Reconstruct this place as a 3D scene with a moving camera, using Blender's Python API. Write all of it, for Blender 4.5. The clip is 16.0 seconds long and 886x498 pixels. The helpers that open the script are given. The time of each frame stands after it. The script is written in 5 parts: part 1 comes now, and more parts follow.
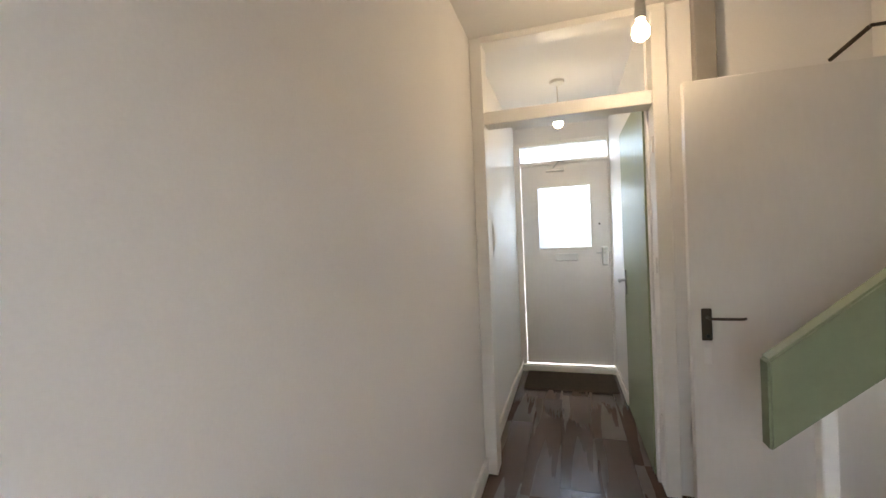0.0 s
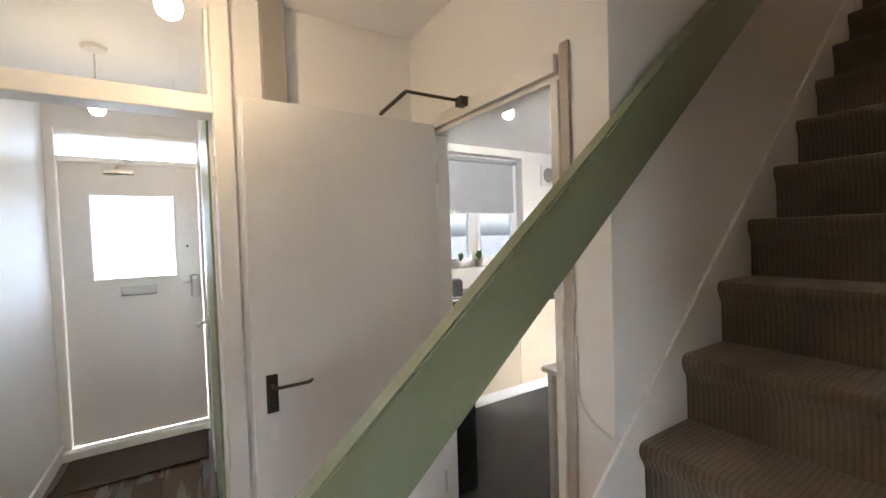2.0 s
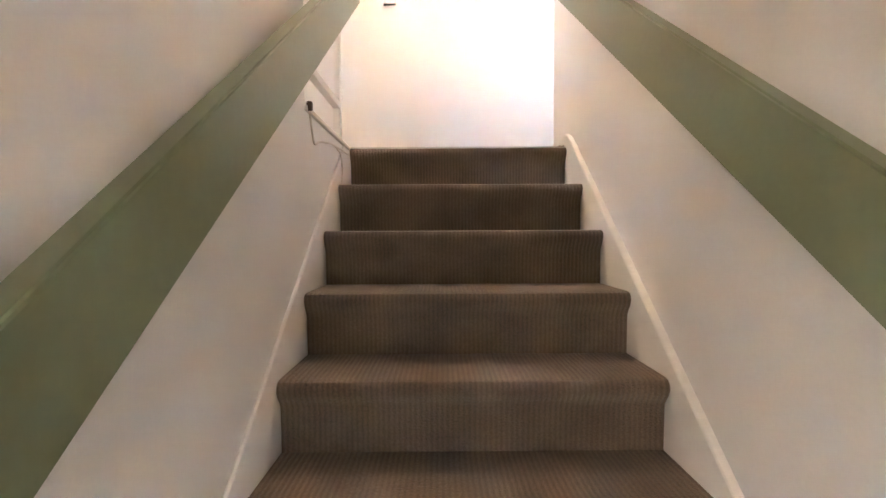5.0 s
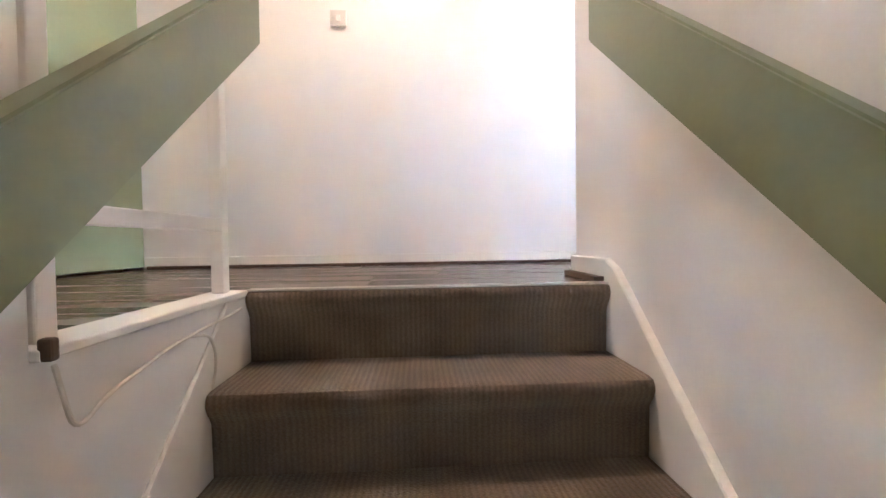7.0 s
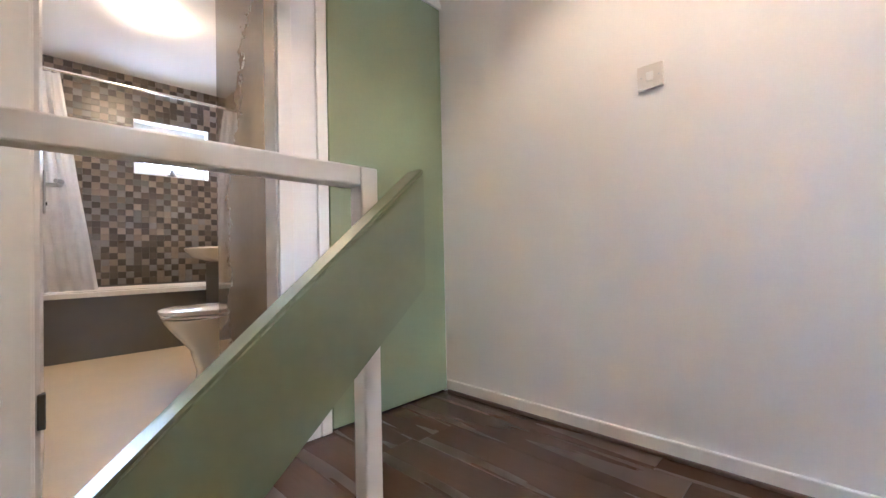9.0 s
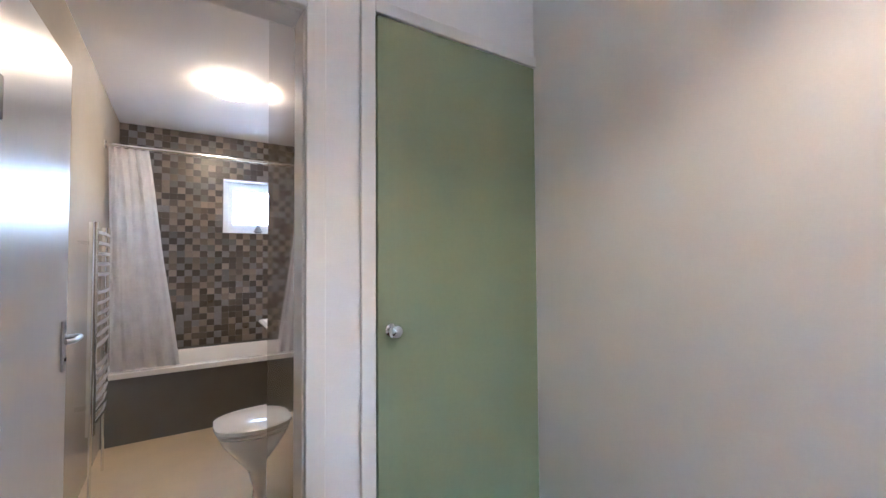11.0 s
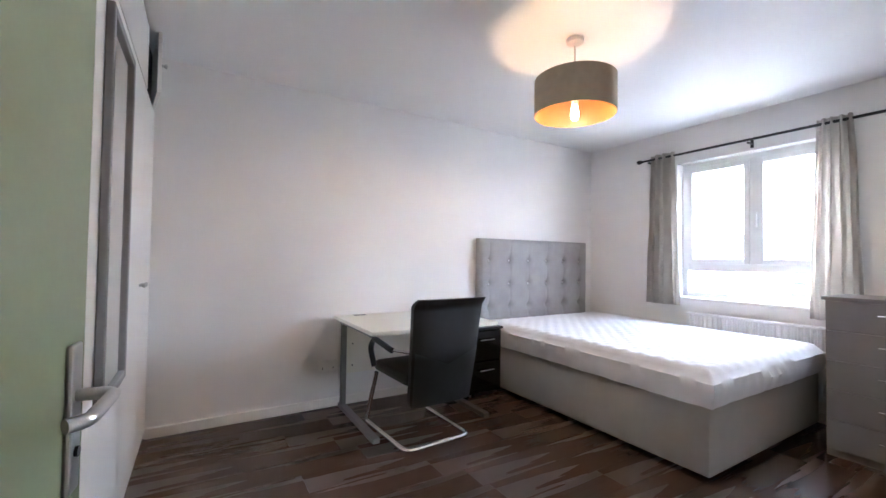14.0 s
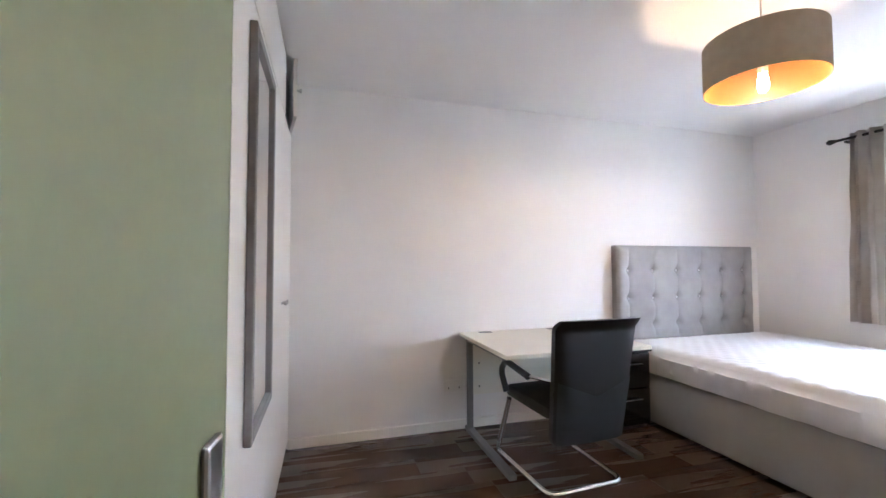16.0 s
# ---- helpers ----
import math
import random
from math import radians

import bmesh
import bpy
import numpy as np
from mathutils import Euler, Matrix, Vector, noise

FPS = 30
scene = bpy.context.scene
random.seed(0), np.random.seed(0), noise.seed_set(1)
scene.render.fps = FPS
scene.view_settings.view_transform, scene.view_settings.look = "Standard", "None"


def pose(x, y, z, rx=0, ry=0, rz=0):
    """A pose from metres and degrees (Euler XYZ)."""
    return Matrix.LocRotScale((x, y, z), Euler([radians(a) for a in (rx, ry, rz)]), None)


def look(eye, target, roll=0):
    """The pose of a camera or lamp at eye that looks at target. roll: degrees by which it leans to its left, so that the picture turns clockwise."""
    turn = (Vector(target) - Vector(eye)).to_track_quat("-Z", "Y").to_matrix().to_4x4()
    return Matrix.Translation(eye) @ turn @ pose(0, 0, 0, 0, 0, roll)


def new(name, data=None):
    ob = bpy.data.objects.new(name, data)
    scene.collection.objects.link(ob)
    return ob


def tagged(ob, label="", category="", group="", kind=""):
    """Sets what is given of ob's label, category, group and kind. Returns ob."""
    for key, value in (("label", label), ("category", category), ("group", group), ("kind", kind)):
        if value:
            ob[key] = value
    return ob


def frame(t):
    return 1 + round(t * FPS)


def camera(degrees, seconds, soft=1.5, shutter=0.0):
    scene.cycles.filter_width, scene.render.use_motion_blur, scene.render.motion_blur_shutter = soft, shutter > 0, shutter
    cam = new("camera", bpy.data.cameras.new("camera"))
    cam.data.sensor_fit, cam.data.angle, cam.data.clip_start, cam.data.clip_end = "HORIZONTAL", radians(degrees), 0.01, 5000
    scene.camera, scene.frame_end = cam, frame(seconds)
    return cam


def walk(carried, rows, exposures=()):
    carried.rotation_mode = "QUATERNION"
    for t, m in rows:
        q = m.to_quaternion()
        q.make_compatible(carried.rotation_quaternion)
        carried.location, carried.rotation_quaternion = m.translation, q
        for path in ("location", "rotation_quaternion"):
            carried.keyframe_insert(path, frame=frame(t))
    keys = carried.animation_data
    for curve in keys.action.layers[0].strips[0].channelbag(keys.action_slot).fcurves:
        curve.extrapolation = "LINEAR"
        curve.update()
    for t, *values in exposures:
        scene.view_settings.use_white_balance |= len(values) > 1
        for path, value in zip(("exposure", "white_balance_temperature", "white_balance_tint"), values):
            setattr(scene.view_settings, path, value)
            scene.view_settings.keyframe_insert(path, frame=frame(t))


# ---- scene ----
cam = camera(95.3, 16.0)
PATH = [
    (0, (-3.317, -1.061, -1.373), (-3.902, 0.851, -1.394), -2.4),
    (0.5, (-3.249, -0.945, -1.355), (-3.386, 1.05, -1.387), -2.3),
    (1, (-3.192, -0.835, -1.324), (-2.884, 1.141, -1.37), -2.2),
    (1.5, (-3.114, -0.713, -1.274), (-2.396, 1.153, -1.329), -1.9),
    (2, (-2.997, -0.649, -1.226), (-1.941, 1.048, -1.29), -1.8),
    (2.5, (-2.852, -0.612, -1.158), (-1.52, 0.878, -1.229), -1.5),
    (3, (-2.646, -0.531, -1.052), (-1.05, 0.67, -1.139), -0.9),
    (3.5, (-2.467, -0.467, -0.921), (-0.652, 0.369, -1.005), -0.5),
    (4, (-2.281, -0.447, -0.751), (-0.34, 0.028, -0.828), -0.5),
    (4.2, (-2.215, -0.429, -0.683), (-0.247, -0.08, -0.753), -0.4),
    (6.5, (-1.344, -0.474, -0.002), (0.645, -0.676, -0.066), -0.5),
    (7, (-1.147, -0.482, 0.134), (0.848, -0.606, 0.09), -0.8),
    (7.5, (-0.973, -0.525, 0.291), (1.025, -0.451, 0.253), -1.2),
    (8, (-0.767, -0.538, 0.426), (1.178, -0.071, 0.408), -1.6),
    (8.5, (-0.636, -0.534, 0.552), (1.031, 0.571, 0.555), -1.6),
    (8.7, (-0.564, -0.537, 0.62), (0.961, 0.757, 0.638), -1.5),
    (10.8, (-0.077, -0.237, 1.222), (1.13, 1.356, 1.283), -0.5),
    (11, (-0.078, -0.171, 1.276), (1.004, 1.51, 1.337), -0.4),
    (11.5, (-0.03, -0.067, 1.333), (0.561, 1.843, 1.402), 0.2),
    (12, (-0.101, 0.052, 1.394), (-0.278, 2.043, 1.447), 0.2),
    (12.5, (-0.226, 0.197, 1.297), (-1.139, 1.975, 1.352), 0.9),
    (13, (-0.35, 0.321, 1.184), (-1.733, 1.765, 1.242), 0.9),
    (13.5, (-0.456, 0.376, 1.141), (-2.073, 1.552, 1.193), 0.8),
    (14, (-0.641, 0.402, 1.186), (-2.354, 1.433, 1.235), 0.8),
    (14.5, (-0.782, 0.401, 1.219), (-2.548, 1.339, 1.267), 0.6),
    (15, (-0.895, 0.389, 1.233), (-2.721, 1.202, 1.289), 0.4),
    (15.5, (-0.936, 0.345, 1.242), (-2.822, 1.008, 1.303), 0.1),
    (16, (-0.934, 0.362, 1.227), (-2.853, 0.918, 1.309), -0.2),
]
walk(cam, [(t, look(eye, target, roll)) for t, eye, target, roll in PATH], [(0, 5.7, 6850, 11), (2, 5.9, 6500, 11), (3, 6.8, 6200, 11), (3.5, 7.15, 6700, 11), (4.2, 8.05, 6050, 11), (6.3, 7.9, 5250, 10), (7.5, 7.5, 4950, 9), (8.7, 7.1, 4950, 8), (10.8, 6.65, 4600, 7), (11.5, 6.6, 4550, 7), (12, 6.35, 5150, 8), (12.5, 6.35, 5250, 9), (13, 6.5, 5500, 9), (14, 6.65, 5500, 10), (15, 6.7, 5550, 10), (16, 6.85, 5600, 10)])

# ---- world and light ----
world = bpy.data.worlds.new("world")
scene.world = world
world.use_nodes = True
wn = world.node_tree
sky = wn.nodes.new("ShaderNodeTexSky")
sky.sky_type = "NISHITA"
sky.sun_disc = False
sky.sun_elevation, sky.sun_rotation = radians(42), radians(270)
sky.dust_density = 4.0
soft_sky = wn.nodes.new("ShaderNodeHueSaturation")
soft_sky.inputs["Saturation"].default_value = 0.45
wn.links.new(sky.outputs[0], soft_sky.inputs["Color"])
wn.links.new(soft_sky.outputs[0], wn.nodes["Background"].inputs[0])
wn.nodes["Background"].inputs[1].default_value = 0.15
sun = new("sun", bpy.data.lights.new("sun", "SUN"))
sun.data.energy, sun.data.angle, sun.data.color = 3.0, radians(12), (1, 0.96, 0.9)
sun.matrix_world = look((-10, 0, 9), (0, 0, 0))



# ---- materials ----
def mat(name, color, rough=0.5, metal=0.0, spread=0.06, scale=8.0, fine=120.0, bump=0.05, vary=0.0, spec=0.5, coat=0.0, stretch=(1, 1, 1), streak=0.0):
    """A painted or plain surface: colour broken up at two scales, with fine relief."""
    m = bpy.data.materials.new(name)
    m.use_nodes = True
    nt = m.node_tree
    b = nt.nodes["Principled BSDF"]
    tc = nt.nodes.new("ShaderNodeTexCoord")
    mp = nt.nodes.new("ShaderNodeMapping")
    mp.inputs["Scale"].default_value = stretch
    nt.links.new(tc.outputs["Object"], mp.inputs[0])
    big = nt.nodes.new("ShaderNodeTexNoise")
    big.inputs["Scale"].default_value, big.inputs["Detail"].default_value = scale, 5
    small = nt.nodes.new("ShaderNodeTexNoise")
    small.inputs["Scale"].default_value, small.inputs["Detail"].default_value = fine, 3
    nt.links.new(mp.outputs[0], big.inputs[0])
    nt.links.new(mp.outputs[0], small.inputs[0])
    mix = nt.nodes.new("ShaderNodeMix")
    mix.data_type = "FLOAT"
    mix.inputs[0].default_value = 0.35
    nt.links.new(big.outputs[0], mix.inputs[2])
    nt.links.new(small.outputs[0], mix.inputs[3])
    ramp = nt.nodes.new("ShaderNodeMapRange")
    ramp.inputs["From Min"].default_value, ramp.inputs["From Max"].default_value = 0.3, 0.7
    ramp.inputs["To Min"].default_value, ramp.inputs["To Max"].default_value = 1 - spread, 1 + spread
    nt.links.new(mix.outputs[0], ramp.inputs[0])
    hsv = nt.nodes.new("ShaderNodeHueSaturation")
    hsv.inputs["Color"].default_value = (*color, 1)
    value = ramp.outputs[0]
    if vary:
        info = nt.nodes.new("ShaderNodeObjectInfo")
        r2 = nt.nodes.new("ShaderNodeMapRange")
        r2.inputs["To Min"].default_value, r2.inputs["To Max"].default_value = 1 - vary, 1 + vary
        nt.links.new(info.outputs["Random"], r2.inputs[0])
        mul = nt.nodes.new("ShaderNodeMath")
        mul.operation = "MULTIPLY"
        nt.links.new(value, mul.inputs[0])
        nt.links.new(r2.outputs[0], mul.inputs[1])
        value = mul.outputs[0]
    nt.links.new(value, hsv.inputs["Value"])
    nt.links.new(hsv.outputs[0], b.inputs["Base Color"])
    rr = nt.nodes.new("ShaderNodeMapRange")
    rr.inputs["To Min"].default_value, rr.inputs["To Max"].default_value = max(0.02, rough - 0.06), min(1, rough + 0.06)
    nt.links.new(big.outputs[0], rr.inputs[0])
    nt.links.new(rr.outputs[0], b.inputs["Roughness"])
    b.inputs["Metallic"].default_value = metal
    b.inputs["Specular IOR Level"].default_value = spec
    b.inputs["Coat Weight"].default_value = coat
    if bump:
        bp = nt.nodes.new("ShaderNodeBump")
        bp.inputs["Strength"].default_value, bp.inputs["Distance"].default_value = bump, 0.002
        nt.links.new(mix.outputs[0], bp.inputs["Height"])
        nt.links.new(bp.outputs[0], b.inputs["Normal"])
    return m


def emit(name, color, strength):
    m = bpy.data.materials.new(name)
    m.use_nodes = True
    b = m.node_tree.nodes["Principled BSDF"]
    b.inputs["Base Color"].default_value = (*color, 1)
    b.inputs["Emission Color"].default_value = (*color, 1)
    b.inputs["Emission Strength"].default_value = strength
    return m


def glass_mat(name, rough=0.0, color=(1, 1, 1)):
    m = bpy.data.materials.new(name)
    m.use_nodes = True
    b = m.node_tree.nodes["Principled BSDF"]
    b.inputs["Base Color"].default_value = (*color, 1)
    b.inputs["Transmission Weight"].default_value = 1
    b.inputs["Roughness"].default_value = rough
    b.inputs["IOR"].default_value = 1.1 if rough else 1.45
    return m


WALL = mat("wall_paint", (0.80, 0.785, 0.765), 0.55, spread=0.035, scale=1.6, fine=160, bump=0.12)
CEIL = mat("ceiling_paint", (0.80, 0.79, 0.775), 0.7, spread=0.03, scale=1.2, fine=90, bump=0.1)
TRIM = mat("white_gloss_paint", (0.80, 0.78, 0.74), 0.38, spread=0.03, scale=2.5, fine=60, bump=0.03)
DOORW = mat("white_door_paint", (0.74, 0.72, 0.69), 0.3, spread=0.04, scale=3, fine=50, bump=0.08, stretch=(1, 1, 0.3))
GREEN = mat("green_satin_paint", (0.245, 0.285, 0.17), 0.42, spread=0.05, scale=3, fine=70, bump=0.08)
GREEN_TRIM = mat("green_board_paint", (0.215, 0.245, 0.15), 0.4, spread=0.07, scale=5, fine=60, bump=0.12)
# Dark of the floor joints; also the shade inside the ajar wardrobe cupboard.
JOINT_AND_SHADE = mat("dark_joint_and_cavity_shade", (0.012, 0.009, 0.007), 0.8, bump=0)
VINYL = mat("grey_slate_vinyl", (0.03, 0.028, 0.027), 0.45, spread=0.35, scale=7, fine=50, bump=0.15)
CREAM = mat("cream_vinyl", (0.56, 0.46, 0.30), 0.45, spread=0.06, scale=6, fine=80, bump=0.08)
CHROME = mat("chrome", (0.86, 0.86, 0.86), 0.12, 1.0, spread=0.04, bump=0)
STEEL = mat("satin_steel", (0.55, 0.55, 0.54), 0.32, 1.0, spread=0.06, bump=0)
DARKMETAL = mat("dark_bronze_metal", (0.09, 0.075, 0.06), 0.4, 0.8, spread=0.1, bump=0)
BLACK = mat("black_plastic", (0.012, 0.012, 0.013), 0.35, spread=0.2, bump=0.03)
LEATHER = mat("black_leather", (0.011, 0.0115, 0.012), 0.42, spread=0.25, scale=12, fine=260, bump=0.25)
LEATHER_DULL = mat("dull_black_leather", (0.038, 0.042, 0.045), 0.5, spread=0.2, scale=10, fine=260, bump=0.2)
# White plastic turned beige: the shade on the switch plate is in its colour.
SHADEDPLASTIC = mat("shaded_white_plastic", (0.66, 0.62, 0.57), 0.4, spread=0.04, bump=0.02)
PLASTIC = mat("white_plastic", (0.78, 0.77, 0.74), 0.35, spread=0.03, bump=0.02)
UPVC = mat("white_upvc", (0.80, 0.81, 0.82), 0.3, spread=0.03, bump=0.02)
FABRIC = mat("grey_plush_fabric", (0.33, 0.325, 0.325), 0.85, spread=0.14, scale=7, fine=300, bump=0.3)
DIVAN = mat("grey_divan_fabric", (0.38, 0.365, 0.345), 0.9, spread=0.07, scale=6, fine=350, bump=0.3)
SHEET = mat("white_quilted_cotton", (0.80, 0.80, 0.83), 0.85, spread=0.03, scale=9, fine=220, bump=0.3)
CURTAIN = mat("taupe_curtain_cloth", (0.50, 0.465, 0.42), 0.9, spread=0.1, scale=6, fine=280, bump=0.3)
SHOWER = mat("white_shower_cloth", (0.80, 0.79, 0.78), 0.6, spread=0.08, scale=14, fine=90, bump=0.2)
DESKTOP = mat("cream_laminate_desktop", (0.78, 0.75, 0.66), 0.35, spread=0.02, bump=0.03)
GREYMETAL = mat("grey_powdercoat", (0.19, 0.19, 0.19), 0.4, 0.3, spread=0.06, bump=0.06)
GLOSSBLACK = mat("black_gloss_board", (0.010, 0.010, 0.011), 0.12, spread=0.1, bump=0)
CHESTGREY = mat("grey_chest_board", (0.20, 0.195, 0.20), 0.4, spread=0.05, bump=0.04)
SHADE = mat("taupe_linen_shade", (0.40, 0.33, 0.24), 0.9, spread=0.1, scale=20, fine=400, bump=0.25)
SHADEIN = mat("gold_shade_lining", (0.16, 0.06, 0.014), 0.4, spread=0.03, bump=0)
PORCELAIN = mat("white_porcelain", (0.82, 0.81, 0.79), 0.08, spread=0.02, bump=0)
BATHPANEL = mat("grey_bath_panel", (0.125, 0.12, 0.115), 0.45, spread=0.06, bump=0.03)
GLOSSTILE = mat("polished_beige_tile", (0.27, 0.225, 0.175), 0.05, spread=0.08, scale=5, fine=30, bump=0.0, spec=1.0, coat=1.0)
CREAMTILE = mat("polished_cream_tile", (0.58, 0.52, 0.43), 0.08, spread=0.04, scale=3, fine=30, bump=0.01, spec=0.7)
GROUT = mat("grey_grout", (0.16, 0.15, 0.14), 0.9, spread=0.1)
MOSAIC = [mat("mosaic_dark", (0.072, 0.063, 0.056), 0.3, spread=0.3, vary=0.3), mat("mosaic_brown", (0.14, 0.115, 0.096), 0.3, spread=0.25, vary=0.3),
          mat("mosaic_tan", (0.25, 0.21, 0.175), 0.3, spread=0.2, vary=0.25), mat("mosaic_grey", (0.17, 0.165, 0.165), 0.3, spread=0.2, vary=0.3)]
MIRROR = mat("mirror_silver", (0.9, 0.9, 0.9), 0.02, 1.0, spread=0.0, bump=0)
MIRFRAME = mat("grey_mirror_frame", (0.22, 0.215, 0.21), 0.4, 0.3, spread=0.08, bump=0.03)
BLIND = mat("grey_roller_blind", (0.36, 0.38, 0.40), 0.8, spread=0.04, fine=300, bump=0.15)
WORKTOP = mat("dark_worktop", (0.05, 0.047, 0.045), 0.25, spread=0.3, fine=90, bump=0.03)
KUNIT = mat("cream_kitchen_unit", (0.62, 0.54, 0.43), 0.35, spread=0.04, bump=0.03)
LEAF = mat("green_leaf", (0.06, 0.14, 0.03), 0.5, spread=0.3, vary=0.2)
TERRACOTTA = mat("pot_clay", (0.42, 0.34, 0.28), 0.8, spread=0.1)
# Grey-beige carries the shade on the conduit's side, set as an even paint colour.
CONDUIT = mat("shaded_conduit_paint", (0.46, 0.41, 0.35), 0.5, spread=0.08, bump=0.05)
DOORMAT = mat("brown_coir_mat", (0.062, 0.045, 0.034), 0.95, spread=0.3, scale=40, fine=300, bump=0.6)
CABLE = mat("white_cable", (0.66, 0.62, 0.56), 0.5, bump=0)
BROWNTRIM = mat("brown_floor_trim", (0.10, 0.065, 0.045), 0.45, spread=0.2)
GREYBOX = mat("grey_metal_box", (0.26, 0.24, 0.22), 0.5, spread=0.08, bump=0.03)
ASPHALT = mat("street_asphalt", (0.07, 0.069, 0.068), 0.9, spread=0.3, scale=3)
BRICK = mat("brick_far", (0.2, 0.08, 0.055), 0.9, spread=0.2, scale=2)
RENDERW = mat("white_render_far", (0.2, 0.2, 0.195), 0.9, spread=0.06, scale=1)
FARWIN = mat("dark_far_glass", (0.02, 0.022, 0.025), 0.15, bump=0)
GLASS = glass_mat("clear_glass")
# Clear pane darkened in its colour to hold back daylight and outside glare.
DIMGLASS = glass_mat("dimming_grey_glass", color=(0.09, 0.10, 0.115))
# Bluish frosted pane, its colour also darkened to hold back lobby daylight.
FROSTDOOR = glass_mat("dimmed_blue_frosted_glass", 0.45, (0.36, 0.43, 0.50))
FROST = glass_mat("frosted_glass", 0.45)
BULB = emit("glowing_bulb", (1.0, 0.75, 0.48), 2.7)
LOBBYBULB = emit("glowing_lobby_bulb", (1.0, 0.80, 0.55), 1.3)
KITCHENBULB = emit("glowing_kitchen_bulb", (1.0, 0.80, 0.55), 1.2)
DRUMBULB = emit("glowing_drum_bulb", (1.0, 0.66, 0.34), 6.5)
LANDINGBULB = emit("glowing_landing_bulb", (1.0, 0.66, 0.38), 22)
DOME = emit("glowing_dome", (1.0, 0.64, 0.34), 1.0)


def carpet_material():
    """Ribbed brown stair carpet: cords run down the stairs, with looped pile along them."""
    m = mat("ribbed_brown_carpet", (0.165, 0.122, 0.086), 0.95, spread=0.4, scale=6, fine=210, bump=0.0)
    nt = m.node_tree
    b = nt.nodes["Principled BSDF"]
    base = b.inputs["Base Color"].links[0].from_socket
    tc = nt.nodes.new("ShaderNodeTexCoord")
    rib = nt.nodes.new("ShaderNodeTexWave")
    rib.wave_type, rib.bands_direction = "BANDS", "Y"
    rib.inputs["Scale"].default_value, rib.inputs["Distortion"].default_value, rib.inputs["Detail Scale"].default_value = 22, 1.6, 9
    nt.links.new(tc.outputs["Object"], rib.inputs[0])
    loop = nt.nodes.new("ShaderNodeTexVoronoi")
    loop.inputs["Scale"].default_value = 190
    nt.links.new(tc.outputs["Object"], loop.inputs[0])
    tuft = nt.nodes.new("ShaderNodeMath")
    tuft.operation = "SUBTRACT"
    nt.links.new(rib.outputs["Fac"], tuft.inputs[0])
    nt.links.new(loop.outputs["Distance"], tuft.inputs[1])
    tone = nt.nodes.new("ShaderNodeMapRange")
    tone.inputs["From Min"].default_value, tone.inputs["From Max"].default_value = -0.6, 0.7
    tone.inputs["To Min"].default_value, tone.inputs["To Max"].default_value = 0.8, 1.15
    nt.links.new(tuft.outputs[0], tone.inputs[0])
    shade = nt.nodes.new("ShaderNodeHueSaturation")
    nt.links.new(base, shade.inputs["Color"])
    nt.links.new(tone.outputs[0], shade.inputs["Value"])
    nt.links.new(shade.outputs[0], b.inputs["Base Color"])
    bp = nt.nodes.new("ShaderNodeBump")
    bp.inputs["Strength"].default_value, bp.inputs["Distance"].default_value = 0.4, 0.004
    nt.links.new(tuft.outputs[0], bp.inputs["Height"])
    nt.links.new(bp.outputs[0], b.inputs["Normal"])
    b.inputs["Sheen Weight"].default_value = 0.25
    return m


CARPET = carpet_material()


def plank_material():
    """Dark walnut boards: grain drawn out along the board, pale streaks, board to board change."""
    m = mat("dark_walnut_laminate", (0.082, 0.048, 0.034), 0.27, spread=0.16, scale=8, fine=90, bump=0.05, vary=0.10, stretch=(1, 0.06, 1))
    nt = m.node_tree
    b = nt.nodes["Principled BSDF"]
    base = b.inputs["Base Color"].links[0].from_socket
    geo = nt.nodes.new("ShaderNodeNewGeometry")
    info = nt.nodes.new("ShaderNodeObjectInfo")
    mp = nt.nodes.new("ShaderNodeMapping")
    mp.inputs["Scale"].default_value = (16, 0.7, 1)
    nt.links.new(geo.outputs["Position"], mp.inputs[0])
    shift = nt.nodes.new("ShaderNodeCombineXYZ")
    nt.links.new(info.outputs["Random"], shift.inputs[1])
    nt.links.new(shift.outputs[0], mp.inputs["Location"])
    n = nt.nodes.new("ShaderNodeTexNoise")
    n.inputs["Scale"].default_value, n.inputs["Detail"].default_value, n.inputs["Distortion"].default_value = 1.0, 6, 0.6
    nt.links.new(mp.outputs[0], n.inputs[0])
    r = nt.nodes.new("ShaderNodeMapRange")
    r.inputs["From Min"].default_value, r.inputs["From Max"].default_value = 0.66, 0.95
    nt.links.new(n.outputs[0], r.inputs[0])
    mix = nt.nodes.new("ShaderNodeMix")
    mix.data_type = "RGBA"
    nt.links.new(r.outputs[0], mix.inputs[0])
    nt.links.new(base, mix.inputs[6])
    mix.inputs[7].default_value = (0.098, 0.060, 0.043, 1)
    nt.links.new(mix.outputs[2], b.inputs["Base Color"])
    return m


PLANK = plank_material()


# ---- building helpers ----
def box(bm, x0, y0, z0, x1, y1, z1, bevel=0.0, m=None):
    res = bmesh.ops.create_cube(bm, size=1)
    t = Matrix.Translation(((x0 + x1) / 2, (y0 + y1) / 2, (z0 + z1) / 2)) @ Matrix.Diagonal((abs(x1 - x0), abs(y1 - y0), abs(z1 - z0), 1))
    vs = res["verts"]
    bmesh.ops.transform(bm, matrix=(m @ t) if m else t, verts=vs)
    if bevel:
        es = list({e for v in vs for e in v.link_edges})
        bmesh.ops.bevel(bm, geom=es, offset=bevel, segments=2, affect="EDGES", profile=0.5)
    return bm


